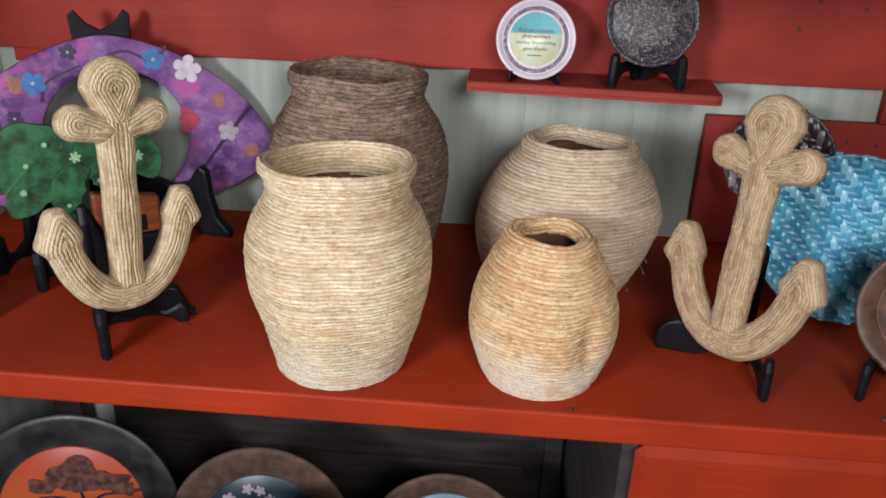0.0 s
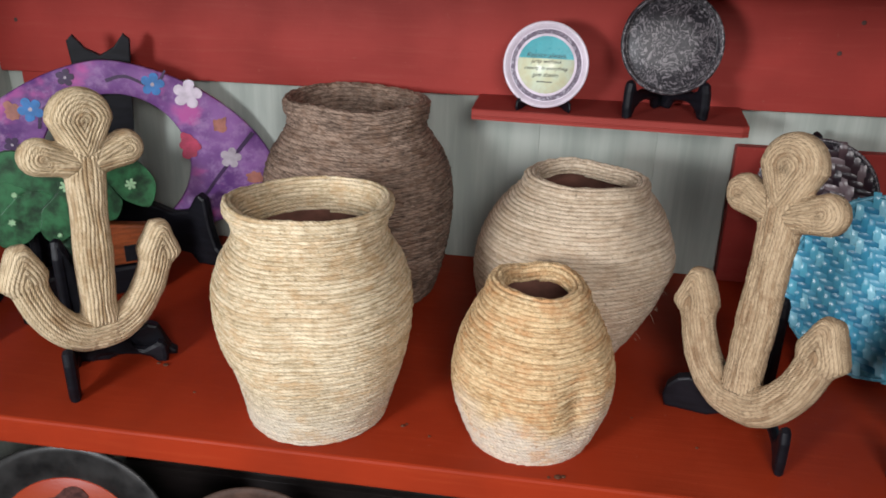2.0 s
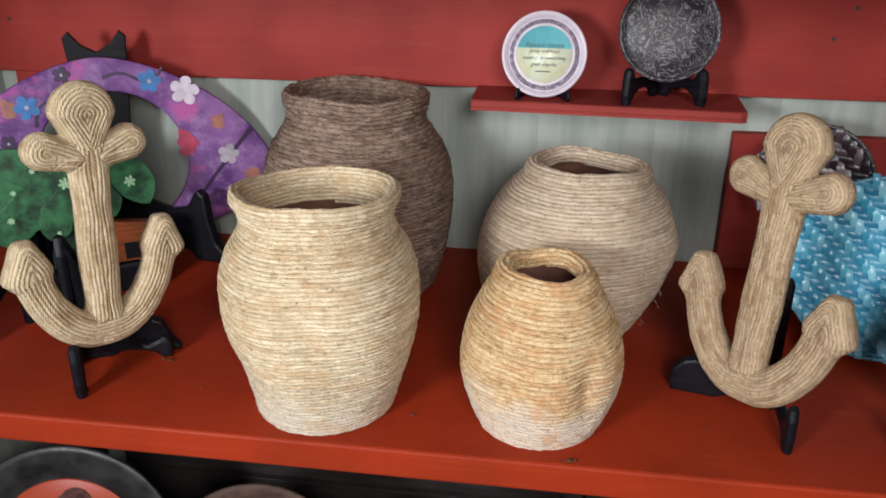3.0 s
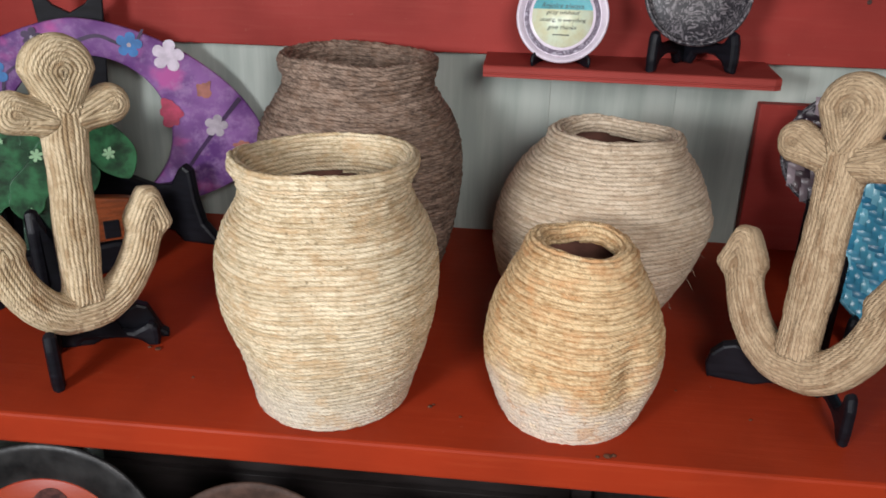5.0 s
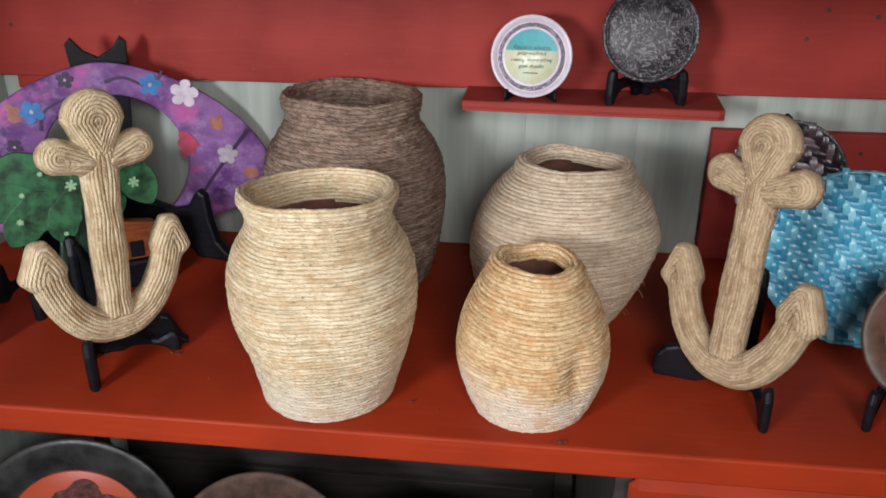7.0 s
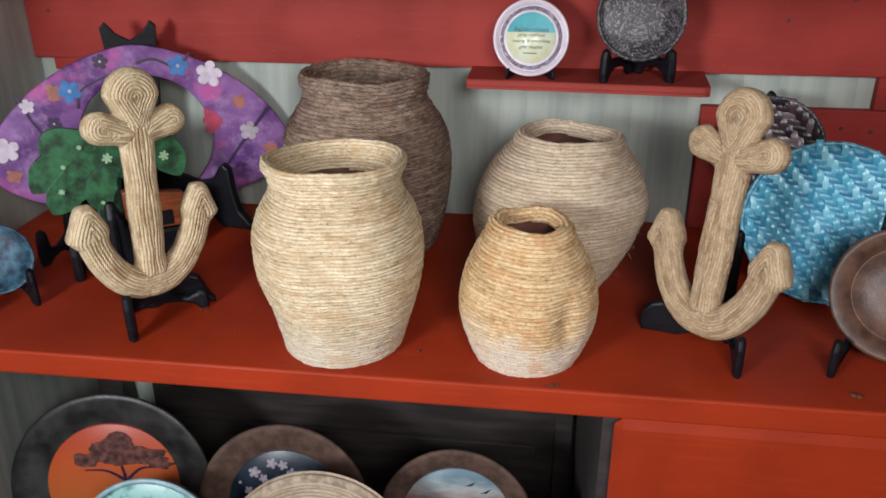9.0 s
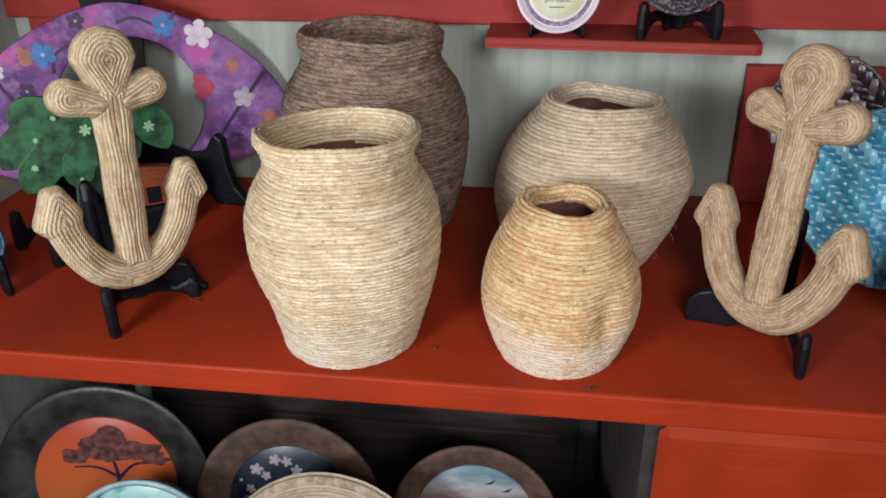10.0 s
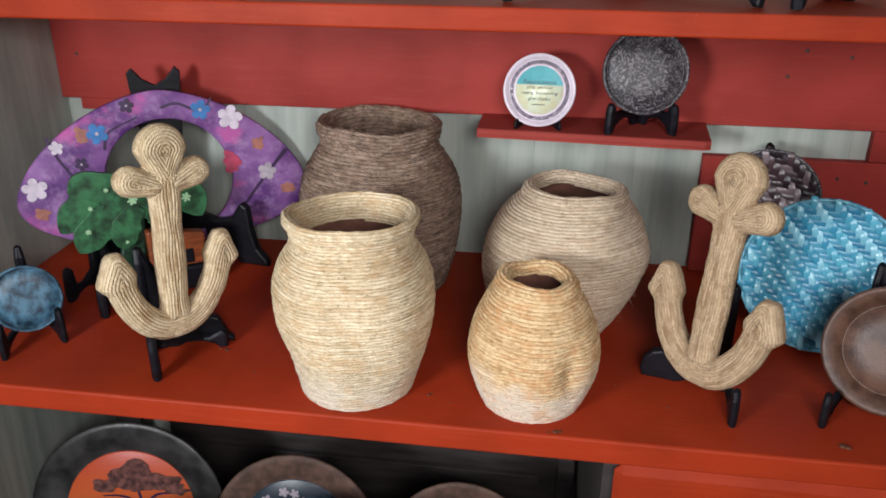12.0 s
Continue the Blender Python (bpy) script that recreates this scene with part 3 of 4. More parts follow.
stand_b = easel((0.313, 0.925, 0), ((0.310, 0.830), (0.228, 0.931)), 0.14, 0.026, 0.050, width=0.007, thick=0.010, low=(0.018, 0.028))


def foot_block(stand, outline, x, y, turn):
    """The carved side foot of a folding easel."""
    block = part("side_foot", plate_shape(outline, 0.014, 0.003), BLACK, stand)
    block.matrix_local = stand.matrix_world.inverted() @ pose(x, y, 0, 0, 0, turn)


foot_block(stand_a, [(-0.056, 0.0), (-0.060, 0.010), (-0.050, 0.020), (-0.024, 0.024), (-0.006, 0.036), (0.006, 0.042), (0.016, 0.038), (0.022, 0.024), (0.028, 0.010), (0.034, 0.005), (0.034, 0.0), (0.016, 0.0), (0.008, 0.005), (-0.030, 0.005), (-0.040, 0.0)], -0.368, 0.925, 22)
foot_block(stand_b, [(-0.022, 0.0), (-0.025, 0.012), (-0.022, 0.026), (-0.012, 0.037), (0.0, 0.041), (0.012, 0.036), (0.030, 0.022), (0.060, 0.016), (0.062, 0.008), (0.034, 0.005), (0.022, 0.0)], 0.237, 0.931, -14)

# ---- plates ----


def dish(name, m, label, radius, mat, face=None, face_label="", depth=0.012, rim=0.2, inner_name="centre", category="plate"):
    """A shallow round dish that faces -y, with a raised rim and a picture field."""
    plate = thing(name, m, label, category)
    q = radius * (1 - rim)
    part("rim", lathe(bmesh.new(), [(q * 0.6, -depth), (q, -depth), (radius * 0.98, 0.0), (radius, 0.003), (radius * 0.985, 0.006), (radius * 0.93, 0.006), (q * 1.02, -depth * 0.35), (q, -depth * 0.45)], 72, "Y"), mat, plate)
    if face:
        part(inner_name, lathe(bmesh.new(), [(q * 1.0, -depth * 0.45 - 0.001), (q * 0.97, -depth * 0.45 + 0.0012), (q * 0.5, -depth * 0.45 + 0.0014), (0.002, -depth * 0.45 + 0.0015)], 64, "Y"), face, plate, face_label)
    return plate


def ramp_paint(name, stops, axis=2, wobble=0.01, rough=0.4, low=-0.1, high=0.1, blotch=None):
    """Paint that shades from colour to colour across the thing, with brushed edges."""
    n = Nodes(name)
    p = n.coord()
    t = n.math("ADD", n.split(p)[axis], n.math("MULTIPLY", n.math("SUBTRACT", n.noise(n.scaled(p, (1, 1, 3)), 30.0, 4.0), 0.5), wobble * 4))
    node = n.add("ValToRGB")
    n.link(n.math("DIVIDE", n.math("SUBTRACT", t, low), high - low), node.inputs[0])
    ramp = node.color_ramp
    while len(ramp.elements) < len(stops):
        ramp.elements.new(0.5)
    for e, (at, colour) in zip(ramp.elements, stops):
        e.position, e.color = at, (*colour, 1)
    c = node.outputs[0]
    if blotch:
        c = n.mix(n.math("MULTIPLY", n.step(n.noise(p, 45.0, 4.0), 0.5, 0.66), 0.8), c, blotch)
    n.bump(n.noise(p, 220.0, 3.0), 0.25, 0.0006)
    return n.done(c, rough)


def purple_paint():
    n = Nodes("purple_brushed_paint")
    p = n.coord()
    c = n.mix(n.step(n.noise(p, 11.0, 4.0), 0.35, 0.65), (0.10, 0.03, 0.16), (0.28, 0.125, 0.35))
    c = n.mix(n.math("MULTIPLY", n.step(n.noise(n.scaled(p, (1, 2, 1.3)), 17.0, 3.0), 0.54, 0.70), 0.85), c, (0.50, 0.10, 0.33))
    c = n.mix(n.math("MULTIPLY", n.step(n.noise(p, 60.0, 5.0, 0.7), 0.45, 0.72), 0.5), c, (0.42, 0.27, 0.47))
    n.bump(n.noise(p, 150.0, 4.0), 0.3, 0.0007)
    return n.done(c, 0.58, Specular_IOR_Level=0.3)


def glitter(name, base, flecks, scale=260.0, amount=0.55, rough=0.3):
    n = Nodes(name)
    p = n.coord()
    warp = n.add("VectorMath", operation="ADD")
    n.link(n.scaled(p, (1.0, 1.0, 0.35)), warp.inputs[0])
    tex = n.add("TexNoise")
    tex.inputs["Scale"].default_value = 35.0
    n.link(p, tex.inputs["Vector"])
    n.link(n.scaled(tex.outputs["Color"], (0.07, 0.07, 0.07)), warp.inputs[1])
    v = n.add("TexVoronoi")
    v.inputs["Scale"].default_value = scale
    n.link(warp.outputs[0], v.inputs["Vector"])
    f = n.split(v.outputs["Color"])[0]
    c = n.mix(n.step(f, amount, 1.0), base, flecks)
    n.bump(f, 0.9, 0.0015)
    return n.done(c, rough, Specular_IOR_Level=0.6)


def strands(name, light, middle, dark, rough=0.3):
    """Shiny flat weaving strips, each of its own shade."""
    n = Nodes(name)
    r = n.add("NewGeometry").outputs["Random Per Island"]
    p = n.coord()
    c = n.mix(n.step(r, 0.1, 0.6), dark, middle)
    c = n.mix(n.step(r, 0.55, 1.0), c, light)
    c = n.mix(n.math("MULTIPLY", n.step(n.noise(p, 12.0, 3.0), 0.5, 0.7), 0.5), c, dark)
    n.bump(n.noise(n.scaled(p, (1, 1, 0.3)), 400.0, 2.0), 0.4, 0.0006)
    return n.done(c, rough, Specular_IOR_Level=0.5)


WHITE = plain("white_glazed_rim", (0.70, 0.62, 0.70), 0.28, 0.10, 40, 0.15)
GREY_GLITTER = glitter("grey_glitter", (0.16, 0.13, 0.17), (0.45, 0.42, 0.48), 500.0)
TEAL = plain("teal_print", (0.03, 0.33, 0.38), 0.3, 0.12, 40, 0.05)
CREAM = plain("cream_print", (0.74, 0.72, 0.46), 0.3, 0.10, 60, 0.05, second=(0.70, 0.78, 0.60))
INK = plain("ink", (0.02, 0.025, 0.02), 0.5, 0.1, 30, 0.0)
CHAR = glitter("dark_shell_mosaic", (0.016, 0.014, 0.019), (0.24, 0.215, 0.23), 430.0, 0.5, 0.45)
BROWN = plain("brown_clay", (0.075, 0.034, 0.022), 0.45, 0.35, 45, 0.5, second=(0.13, 0.066, 0.044))
DENIM = plain("mottled_blue_glaze", (0.008, 0.035, 0.075), 0.45, 0.5, 85, 0.6, second=(0.065, 0.165, 0.245), stretch=(1, 1, 0.8))
PURPLE = purple_paint()
VIOLET_INK = plain("dark_violet_paint", (0.035, 0.012, 0.055), 0.4, 0.3, 60, 0.1)
PETAL_WHITE = plain("white_petal_paint", (0.62, 0.54, 0.63), 0.4, 0.15, 90, 0.3)
PETAL_GREY = plain("grey_petal_paint", (0.40, 0.35, 0.40), 0.4, 0.2, 90, 0.3)
PETAL_BLUE = plain("blue_petal_paint", (0.03, 0.16, 0.42), 0.4, 0.2, 90, 0.3)
ORANGE_DAB = plain("orange_dab_paint", (0.34, 0.13, 0.10), 0.4, 0.25, 70, 0.3)
RED_DAB = plain("red_dab_paint", (0.42, 0.045, 0.10), 0.4, 0.25, 70, 0.3)
GREEN = plain("green_gloss_paint", (0.006, 0.050, 0.016), 0.46, 0.5, 60, 0.6, second=(0.03, 0.16, 0.06))
TRUNK = plain("dark_green_glitter", (0.012, 0.040, 0.022), 0.3, 0.5, 200, 0.5)
SPARK = plain("pale_green_star_paint", (0.36, 0.58, 0.34), 0.4, 0.1, 90, 0.1)
HUT = plain("orange_varnished_wood", (0.24, 0.06, 0.02), 0.3, 0.35, 30, 0.3, stretch=(1, 1, 5))
BLACK_RIM = plain("charcoal_lacquer", (0.022, 0.021, 0.022), 0.4, 0.5, 22, 0.5, second=(0.055, 0.053, 0.052))
BROWN_RIM = plain("brown_bark_rim", (0.10, 0.055, 0.040), 0.7, 0.35, 60, 0.5)
TAN_RIM = plain("tan_cord_edge", (0.42, 0.33, 0.24), 0.8, 0.35, 90, 0.6)
BLUE_WEAVE = strands("blue_weaving_strips", (0.26, 0.56, 0.68), (0.10, 0.40, 0.54), (0.045, 0.27, 0.42), 0.28)
DARK_WEAVE = strands("dark_weaving_strips", (0.30, 0.24, 0.26), (0.075, 0.045, 0.05), (0.02, 0.012, 0.018))
BLUE_WEFT = strands("blue_weft_strips", (0.09, 0.34, 0.49), (0.045, 0.25, 0.39), (0.025, 0.18, 0.31), 0.34)
DARK_WEFT = strands("dark_weft_strips", (0.20, 0.15, 0.16), (0.05, 0.03, 0.035), (0.012, 0.008, 0.012))
BLUE_RIM = plain("blue_bound_rim", (0.03, 0.22, 0.36), 0.3, 0.4, 120, 0.4, second=(0.16, 0.45, 0.58))
SUNSET = ramp_paint("sunset_paint", ((0.0, (0.30, 0.09, 0.03)), (0.35, (0.50, 0.13, 0.03)), (0.65, (0.56, 0.10, 0.025)), (1.0, (0.48, 0.035, 0.012))), 2, 0.006, 0.4, -0.12, 0.12)
NAVY = ramp_paint("navy_paint", ((0.0, (0.012, 0.016, 0.03)), (1.0, (0.010, 0.022, 0.04))), 2, 0.006, 0.35, -0.1, 0.1, (0.02, 0.05, 0.075))
MOONLIT = ramp_paint("moonlit_sky_paint", ((0.0, (0.07, 0.024, 0.018)), (0.45, (0.17, 0.06, 0.045)), (0.66, (0.28, 0.16, 0.14)), (0.78, (0.42, 0.44, 0.45)), (0.9, (0.10, 0.20, 0.26))), 2, 0.01, 0.4, -0.09, 0.09)
TURQUOISE = ramp_paint("turquoise_marbled_paint", ((0.0, (0.08, 0.36, 0.36)), (0.6, (0.18, 0.52, 0.50)), (1.0, (0.40, 0.66, 0.62))), 2, 0.01, 0.35, -0.12, 0.12, (0.03, 0.22, 0.24))
PEACH = ramp_paint("peach_sunset_paint", ((0.0, (0.50, 0.25, 0.06)), (0.5, (0.55, 0.20, 0.06)), (0.9, (0.50, 0.10, 0.04)), (1.0, (0.60, 0.30, 0.20))), 2, 0.01, 0.4, -0.1, 0.1)
ICE = plain("pale_blue_glaze", (0.35, 0.52, 0.58), 0.35, 0.2, 50, 0.3)


def flat_patch(points, y0, thick=0.0007):
    """A thin painted patch, its face at y0 - thick."""
    bm = plate_shape(points, thick, 0)
    bmesh.ops.translate(bm, vec=(0, y0 - thick / 2, 0), verts=bm.verts)
    return bm


def petals(cx, cz, r, count=5, turn=0.3, deep=0.42, squash=1.0):
    pts = []
    for k in range(count * 10):
        a = 2 * math.pi * k / (count * 10) + turn
        q = r * (1 - deep + deep * abs(math.cos(count * (a - turn) / 2)) ** 0.6)
        q *= 1 + 0.10 * noise.noise((cx * 90 + math.cos(a), cz * 90, math.sin(a)))
        pts.append((cx + q * math.cos(a) * squash, cz + q * math.sin(a)))
    return pts


def blob(cx, cz, rx, rz, seed=0.0, rough=0.25, count=36):
    out = []
    for k in range(count):
        a = 2 * math.pi * k / count
        q = 1 + rough * noise.noise((math.cos(a) * 1.6 + seed, math.sin(a) * 1.6, seed * 3))
        out.append((cx + rx * q * math.cos(a), cz + rz * q * math.sin(a)))
    return out


def brush(points, width, taper=0.4):
    """The outline of a brush stroke along a line in x and z."""
    line, _ = smooth_line(points, 26)
    tang = np.gradient(line, axis=0)
    tang /= np.linalg.norm(tang, axis=1)[:, None]
    side = np.stack([-tang[:, 1], tang[:, 0]], axis=1)
    w = width / 2 * (1 - (1 - taper) * np.linspace(0, 1, 26))
    return [tuple(p) for p in line + side * w[:, None]] + [tuple(p) for p in (line - side * w[:, None])[::-1]]


def frond(points, width):
    """The outline of a broad leaf along a line in x and z, with a rounded tip."""
    line, _ = smooth_line(points, 30)
    tang = np.gradient(line, axis=0)
    tang /= np.linalg.norm(tang, axis=1)[:, None]
    side = np.stack([-tang[:, 1], tang[:, 0]], axis=1)
    t = np.linspace(0, 1, 30)
    w = width / 2 * (0.55 + 0.45 * np.sin(t * 2.6)) * np.sqrt(np.clip(1 - np.clip((t - 0.62) / 0.38, 0, 0.995) ** 2, 0, 1)) * (1 + 0.07 * np.sin(t * 17))
    return [tuple(p) for p in line + side * w[:, None]] + [tuple(p) for p in (line - side * w[:, None])[::-1]]


def text_part(words, size, x, y, z, mat, parent):
    data = bpy.data.curves.new("verse", "FONT")
    data.body, data.size, data.align_x, data.shear, data.extrude = words, size, "CENTER", 0.35, 0.00015
    holder = bpy.data.objects.new("verse", data)
    scene.collection.objects.link(holder)
    bpy.context.view_layer.update()
    mesh = bpy.data.meshes.new_from_object(holder.evaluated_get(bpy.context.evaluated_depsgraph_get()))
    bpy.data.objects.remove(holder)
    mesh.materials.clear()
    mesh.materials.append(mat)
    ob = new("verse_line", mesh)
    ob.parent = parent
    ob.matrix_local = pose(x, y, z, 90, 0, 0)
    return ob


def weave(radius, pitch, y_of, which):
    """Flat strips over and under in a twill, cut to a round; each float is an arched patch."""
    verts, faces = [], []
    n = int(radius / pitch) + 2
    for i in range(-n, n):
        for j in range(-n, n):
            upright = (i + j) % 4
            if upright not in (0, 2):
                continue
            tall = upright == 0
            if tall != which:
                continue
            long, wide = pitch * (2.75 if tall else 2.30), pitch * (1.10 if tall else 0.95)
            cx, cz = (i + 0.5) * pitch, (j + (1.0 if tall else 0.5)) * pitch
            if not tall:
                cx += 0.5 * pitch
            if math.hypot(cx, cz) > radius - pitch * 0.55:
                continue
            base = len(verts)
            lift = random.uniform(0.8, 1.25)
            skew = random.uniform(-0.08, 0.08) - 0.16
            for a in range(6):
                for b in range(4):
                    u, v = a / 5 - 0.5, b / 3 - 0.5
                    up = pitch * ((0.40 if tall else 0.24) * lift * math.cos(u * math.pi) + 0.10 * math.cos(v * math.pi)) + 0.0003
                    du, dv = u * long, v * wide + u * long * skew
                    x, z = (cx + dv, cz + du) if tall else (cx + du, cz + dv)
                    verts.append((x, y_of(math.hypot(x, z)) - up, z))
            for a in range(5):
                for b in range(3):
                    q = [base + a * 4 + b, base + a * 4 + b + 1, base + a * 4 + b + 5, base + a * 4 + b + 4]
                    faces.append(tuple(q if tall else q[::-1]))
    return verts, faces


def woven_plate(m, label, radius, pitch, mat, rim_mat):
    plate = thing("woven_plate", m, label, "plate")
    dip = 0.012

    def y_of(r):
        return dip * max(0.0, 1 - (r / radius) ** 2)
    part("base", lathe(bmesh.new(), [(0.002, -dip - 0.003), (radius * 0.5, -dip * 0.75 - 0.003), (radius, -0.003), (radius, -0.0005), (radius * 0.5, -dip * 0.75), (0.002, -dip)], 64, "Y"), rim_mat, plate)
    for name, which, m2 in (("warp_weaving", True, mat[0]), ("weft_weaving", False, mat[1])):
        verts, faces = weave(radius, pitch, y_of, which)
        tagged(part_data(name, verts, faces, m2, plate, "glossy strips woven in a twill"), "", "", "", "stuff")
    ring = [(radius + 0.0025 * math.cos(a), 0.0025 * math.sin(a)) for a in np.linspace(0, 2 * math.pi, 9)]
    part("rim", lathe(bmesh.new(), ring, 72, "Y", False), rim_mat, plate)
    return plate


# verse plate and shell plate on the ledge
LT = 0.2492
verse = dish("plate", pose(0.058, 1.198, 0.3035, -14, 0, -2), "small white-rimmed plate with a printed verse on a black easel", 0.053, WHITE, GREY_GLITTER, "grey glittering ring", 0.008, 0.16, "glitter_ring")
part("medallion", lathe(bmesh.new(), [(0.0382, -0.004), (0.0382, -0.0005), (0.0374, 0.0), (0.002, 0.0)], 64, "Y"), WHITE, verse)
disc = part("print", lathe(bmesh.new(), [(0.0350, 0.0), (0.0350, 0.0005), (0.002, 0.0006)], 64, "Y"), CREAM, verse, "cream printed disc")
cap = [(0.0350 * math.cos(a), 0.0350 * math.sin(a)) for a in np.linspace(0.22, math.pi - 0.22, 30)]
part("print_sky", flat_patch(cap, -0.0006, 0.0004), TEAL, disc, "teal top of the print")
for words, size, z in (("Rejoice always,", 0.0082, 0.0090), ("pray without", 0.0072, 0.0020), ("ceasing, in everything", 0.0062, -0.0060), ("give thanks", 0.0072, -0.0145)):
    text_part(words, size, 0, -0.00115, z, INK, disc)
part("small_print", flat_patch([(-0.010, -0.0215), (0.009, -0.0215), (0.009, -0.0203), (-0.010, -0.0203)], -0.0006, 0.0003), INK, disc)
easel((0.058, 1.248, LT), ((0.026, 1.178), (0.091, 1.178)), 0.055, 0.004, 0.016, "small black wire-thin easel under the verse plate", 0.006, 0.004)
shell = dish("plate", pose(0.206, 1.192, 0.337, -12, 0, 4), "dark plate of glinting shell mosaic on a black easel", 0.061, CHAR, CHAR, "", 0.010, 0.12)
easel((0.207, 1.248, LT), ((0.158, 1.166), (0.254, 1.176)), 0.085, 0.030, 0.046, "black lacquered easel under the shell plate", 0.02, 0.012)

# blue woven plate, small dark woven plate, clay dish
woven_plate(pose(0.443, 1.03, 0.110, -12, 0, -14), "round blue plate woven of glossy strips beside the anchor", 0.101, 0.0072, (BLUE_WEAVE, BLUE_WEFT), BLUE_RIM)
easel((0.478, 1.105, 0), ((0.372, 1.010), (0.505, 0.985)), 0.155, 0.012, 0.035, "black easel under the blue woven plate")
woven_plate(pose(0.402, 1.192, 0.158, -10, 0, -14), "small dark woven plate with silvery strips against the red board", 0.070, 0.0085, (DARK_WEAVE, DARK_WEFT), CHAR)
easel((0.405, 1.245, 0), ((0.365, 1.172), (0.445, 1.172)), 0.228, 0.083, 0.105, "tall black easel under the dark woven plate")
clay = dish("clay_dish", pose(0.487, 0.886, 0.086, -20, 0, -24), "brown glazed clay dish with a worn rim on a black easel", 0.076, BROWN, BROWN, "", 0.016, 0.3, "well", "dish")
part("mark", flat_patch([(-0.006, 0.006), (-0.0045, 0.006), (-0.0045, -0.004), (0.004, -0.004), (0.004, -0.0055), (-0.006, -0.0055)], 0.0058, 0.0006), INK, clay, "small dark mark in the well")
easel((0.494, 0.985, 0), ((0.412, 0.845), (0.545, 0.860)), 0.155, 0.012, 0.046, "black easel under the clay dish")

# small blue plate at the shelf's end
dish("plate", pose(-0.606, 0.892, 0.064, -12, 0, 28), "small mottled blue plate on a black easel", 0.046, DENIM, DENIM, "", 0.006, 0.1)
easel((-0.652, 0.955, 0), ((-0.612, 0.834), (-0.559, 0.890)), 0.112, 0.020, 0.052, "black easel under the small blue plate", 0.012)


# ---- purple oval frame ----
def purple_frame():
    frame_thing = thing("oval_frame", pose(-0.514, 1.186, 0.203, -4, 0, 25), "purple oval frame painted with blossoms, round hole in its middle", "painted frame")
    cx, a, top, low, zc = -0.020, 0.223, 0.167, 0.085, -0.085
    hx, hz, hr = -0.014, -0.060, 0.0970
    count = 120
    rows = []
    for u, depth in ((0.0, 0.004), (0.0, -0.004), (0.03, -0.006), (0.35, -0.0075), (0.7, -0.0075), (0.97, -0.006), (1.0, -0.004), (1.0, 0.004)):
        ring = []
        for k in range(count):
            t = 2 * math.pi * k / count
            c, d = math.cos(t), math.sin(t)
            p = 1.62 if d > 0 else 2.0
            ox = cx + a * math.copysign(abs(c) ** (2 / p), c)
            oz = zc + (top if d > 0 else low) * math.copysign(abs(d) ** (2 / p), d)
            t2 = math.atan2((oz - hz), (ox - hx))
            ix, iz = hx + hr * math.cos(t2), hz + hr * math.sin(t2)
            ring.append((ox + (ix - ox) * u, depth, oz + (iz - oz) * u))
        rows.append(ring)
    verts = [v for ring in rows for v in ring]
    faces = []
    n = len(rows)
    for i in range(n):
        for k in range(count):
            faces.append((i * count + k, i * count + (k + 1) % count, ((i + 1) % n) * count + (k + 1) % count, ((i + 1) % n) * count + k))
    part_data("board", verts, faces, PURPLE, frame_thing)
    face = -0.0076
    for x, z, r, mat in ((-0.064, 0.061, 0.0115, VIOLET_INK), (0.044, 0.048, 0.016, PETAL_BLUE), (0.088, 0.033, 0.020, PETAL_WHITE), (-0.112, 0.021, 0.016, PETAL_BLUE), (-0.173, 0.003, 0.011, PETAL_WHITE),
                         (-0.141, -0.025, 0.0105, VIOLET_INK), (-0.213, -0.059, 0.019, PETAL_WHITE), (0.139, -0.060, 0.0155, PETAL_GREY)):
        blossom = part("blossom", flat_patch(petals(x, z, r, 5, random.uniform(0, 1)), face, 0.0009), mat, frame_thing)
        if mat == PETAL_WHITE or mat == PETAL_GREY:
            continue
        part("blossom_eye", flat_patch(blob(x, z, r * 0.16, r * 0.16, x), face - 0.0009, 0.0004), PETAL_GREY, blossom)
    for x, z, rx, rz, mat in ((-0.134, 0.020, 0.012, 0.012, ORANGE_DAB), (-0.208, -0.098, 0.013, 0.009, ORANGE_DAB), (0.083, -0.040, 0.015, 0.017, RED_DAB), (0.128, -0.012, 0.010, 0.010, ORANGE_DAB), (0.170, -0.090, 0.012, 0.008, ORANGE_DAB)):
        part("paint_dab", flat_patch(blob(x, z, rx, rz, z * 30, 0.7), face, 0.0006), mat, frame_thing)
    for line, w in (([(-0.185, 0.020), (-0.172, -0.015), (-0.155, -0.050), (-0.158, -0.090)], 0.005), ([(-0.105, -0.005), (-0.095, 0.022), (-0.050, 0.043)], 0.004), ([(-0.015, 0.055), (0.010, 0.060), (0.044, 0.046), (0.062, 0.066)], 0.005),
                    ([(0.172, -0.025), (0.150, -0.050), (0.120, -0.085), (0.085, -0.125), (0.030, -0.150)], 0.006)):
        part("twig", flat_patch(brush(line, w, 0.6), face - 0.0002, 0.0005), VIOLET_INK, frame_thing)
    stand = thing("display_easel", pose(-0.514, 1.186, 0.0, 0, 0, 25), "tall black easel with a notched top behind the purple frame", "display stand", "black easels")
    ears = plate_shape([(-0.050, 0.0), (-0.046, 0.15), (-0.060, 0.308), (-0.052, 0.316), (-0.038, 0.298), (-0.020, 0.288), (-0.002, 0.298), (0.012, 0.316), (0.020, 0.308), (0.008, 0.15), (0.012, 0.0)], 0.010)
    bmesh.ops.translate(ears, vec=(0, 0.026, 0), verts=ears.verts)
    part("backrest", ears, BLACK, stand)
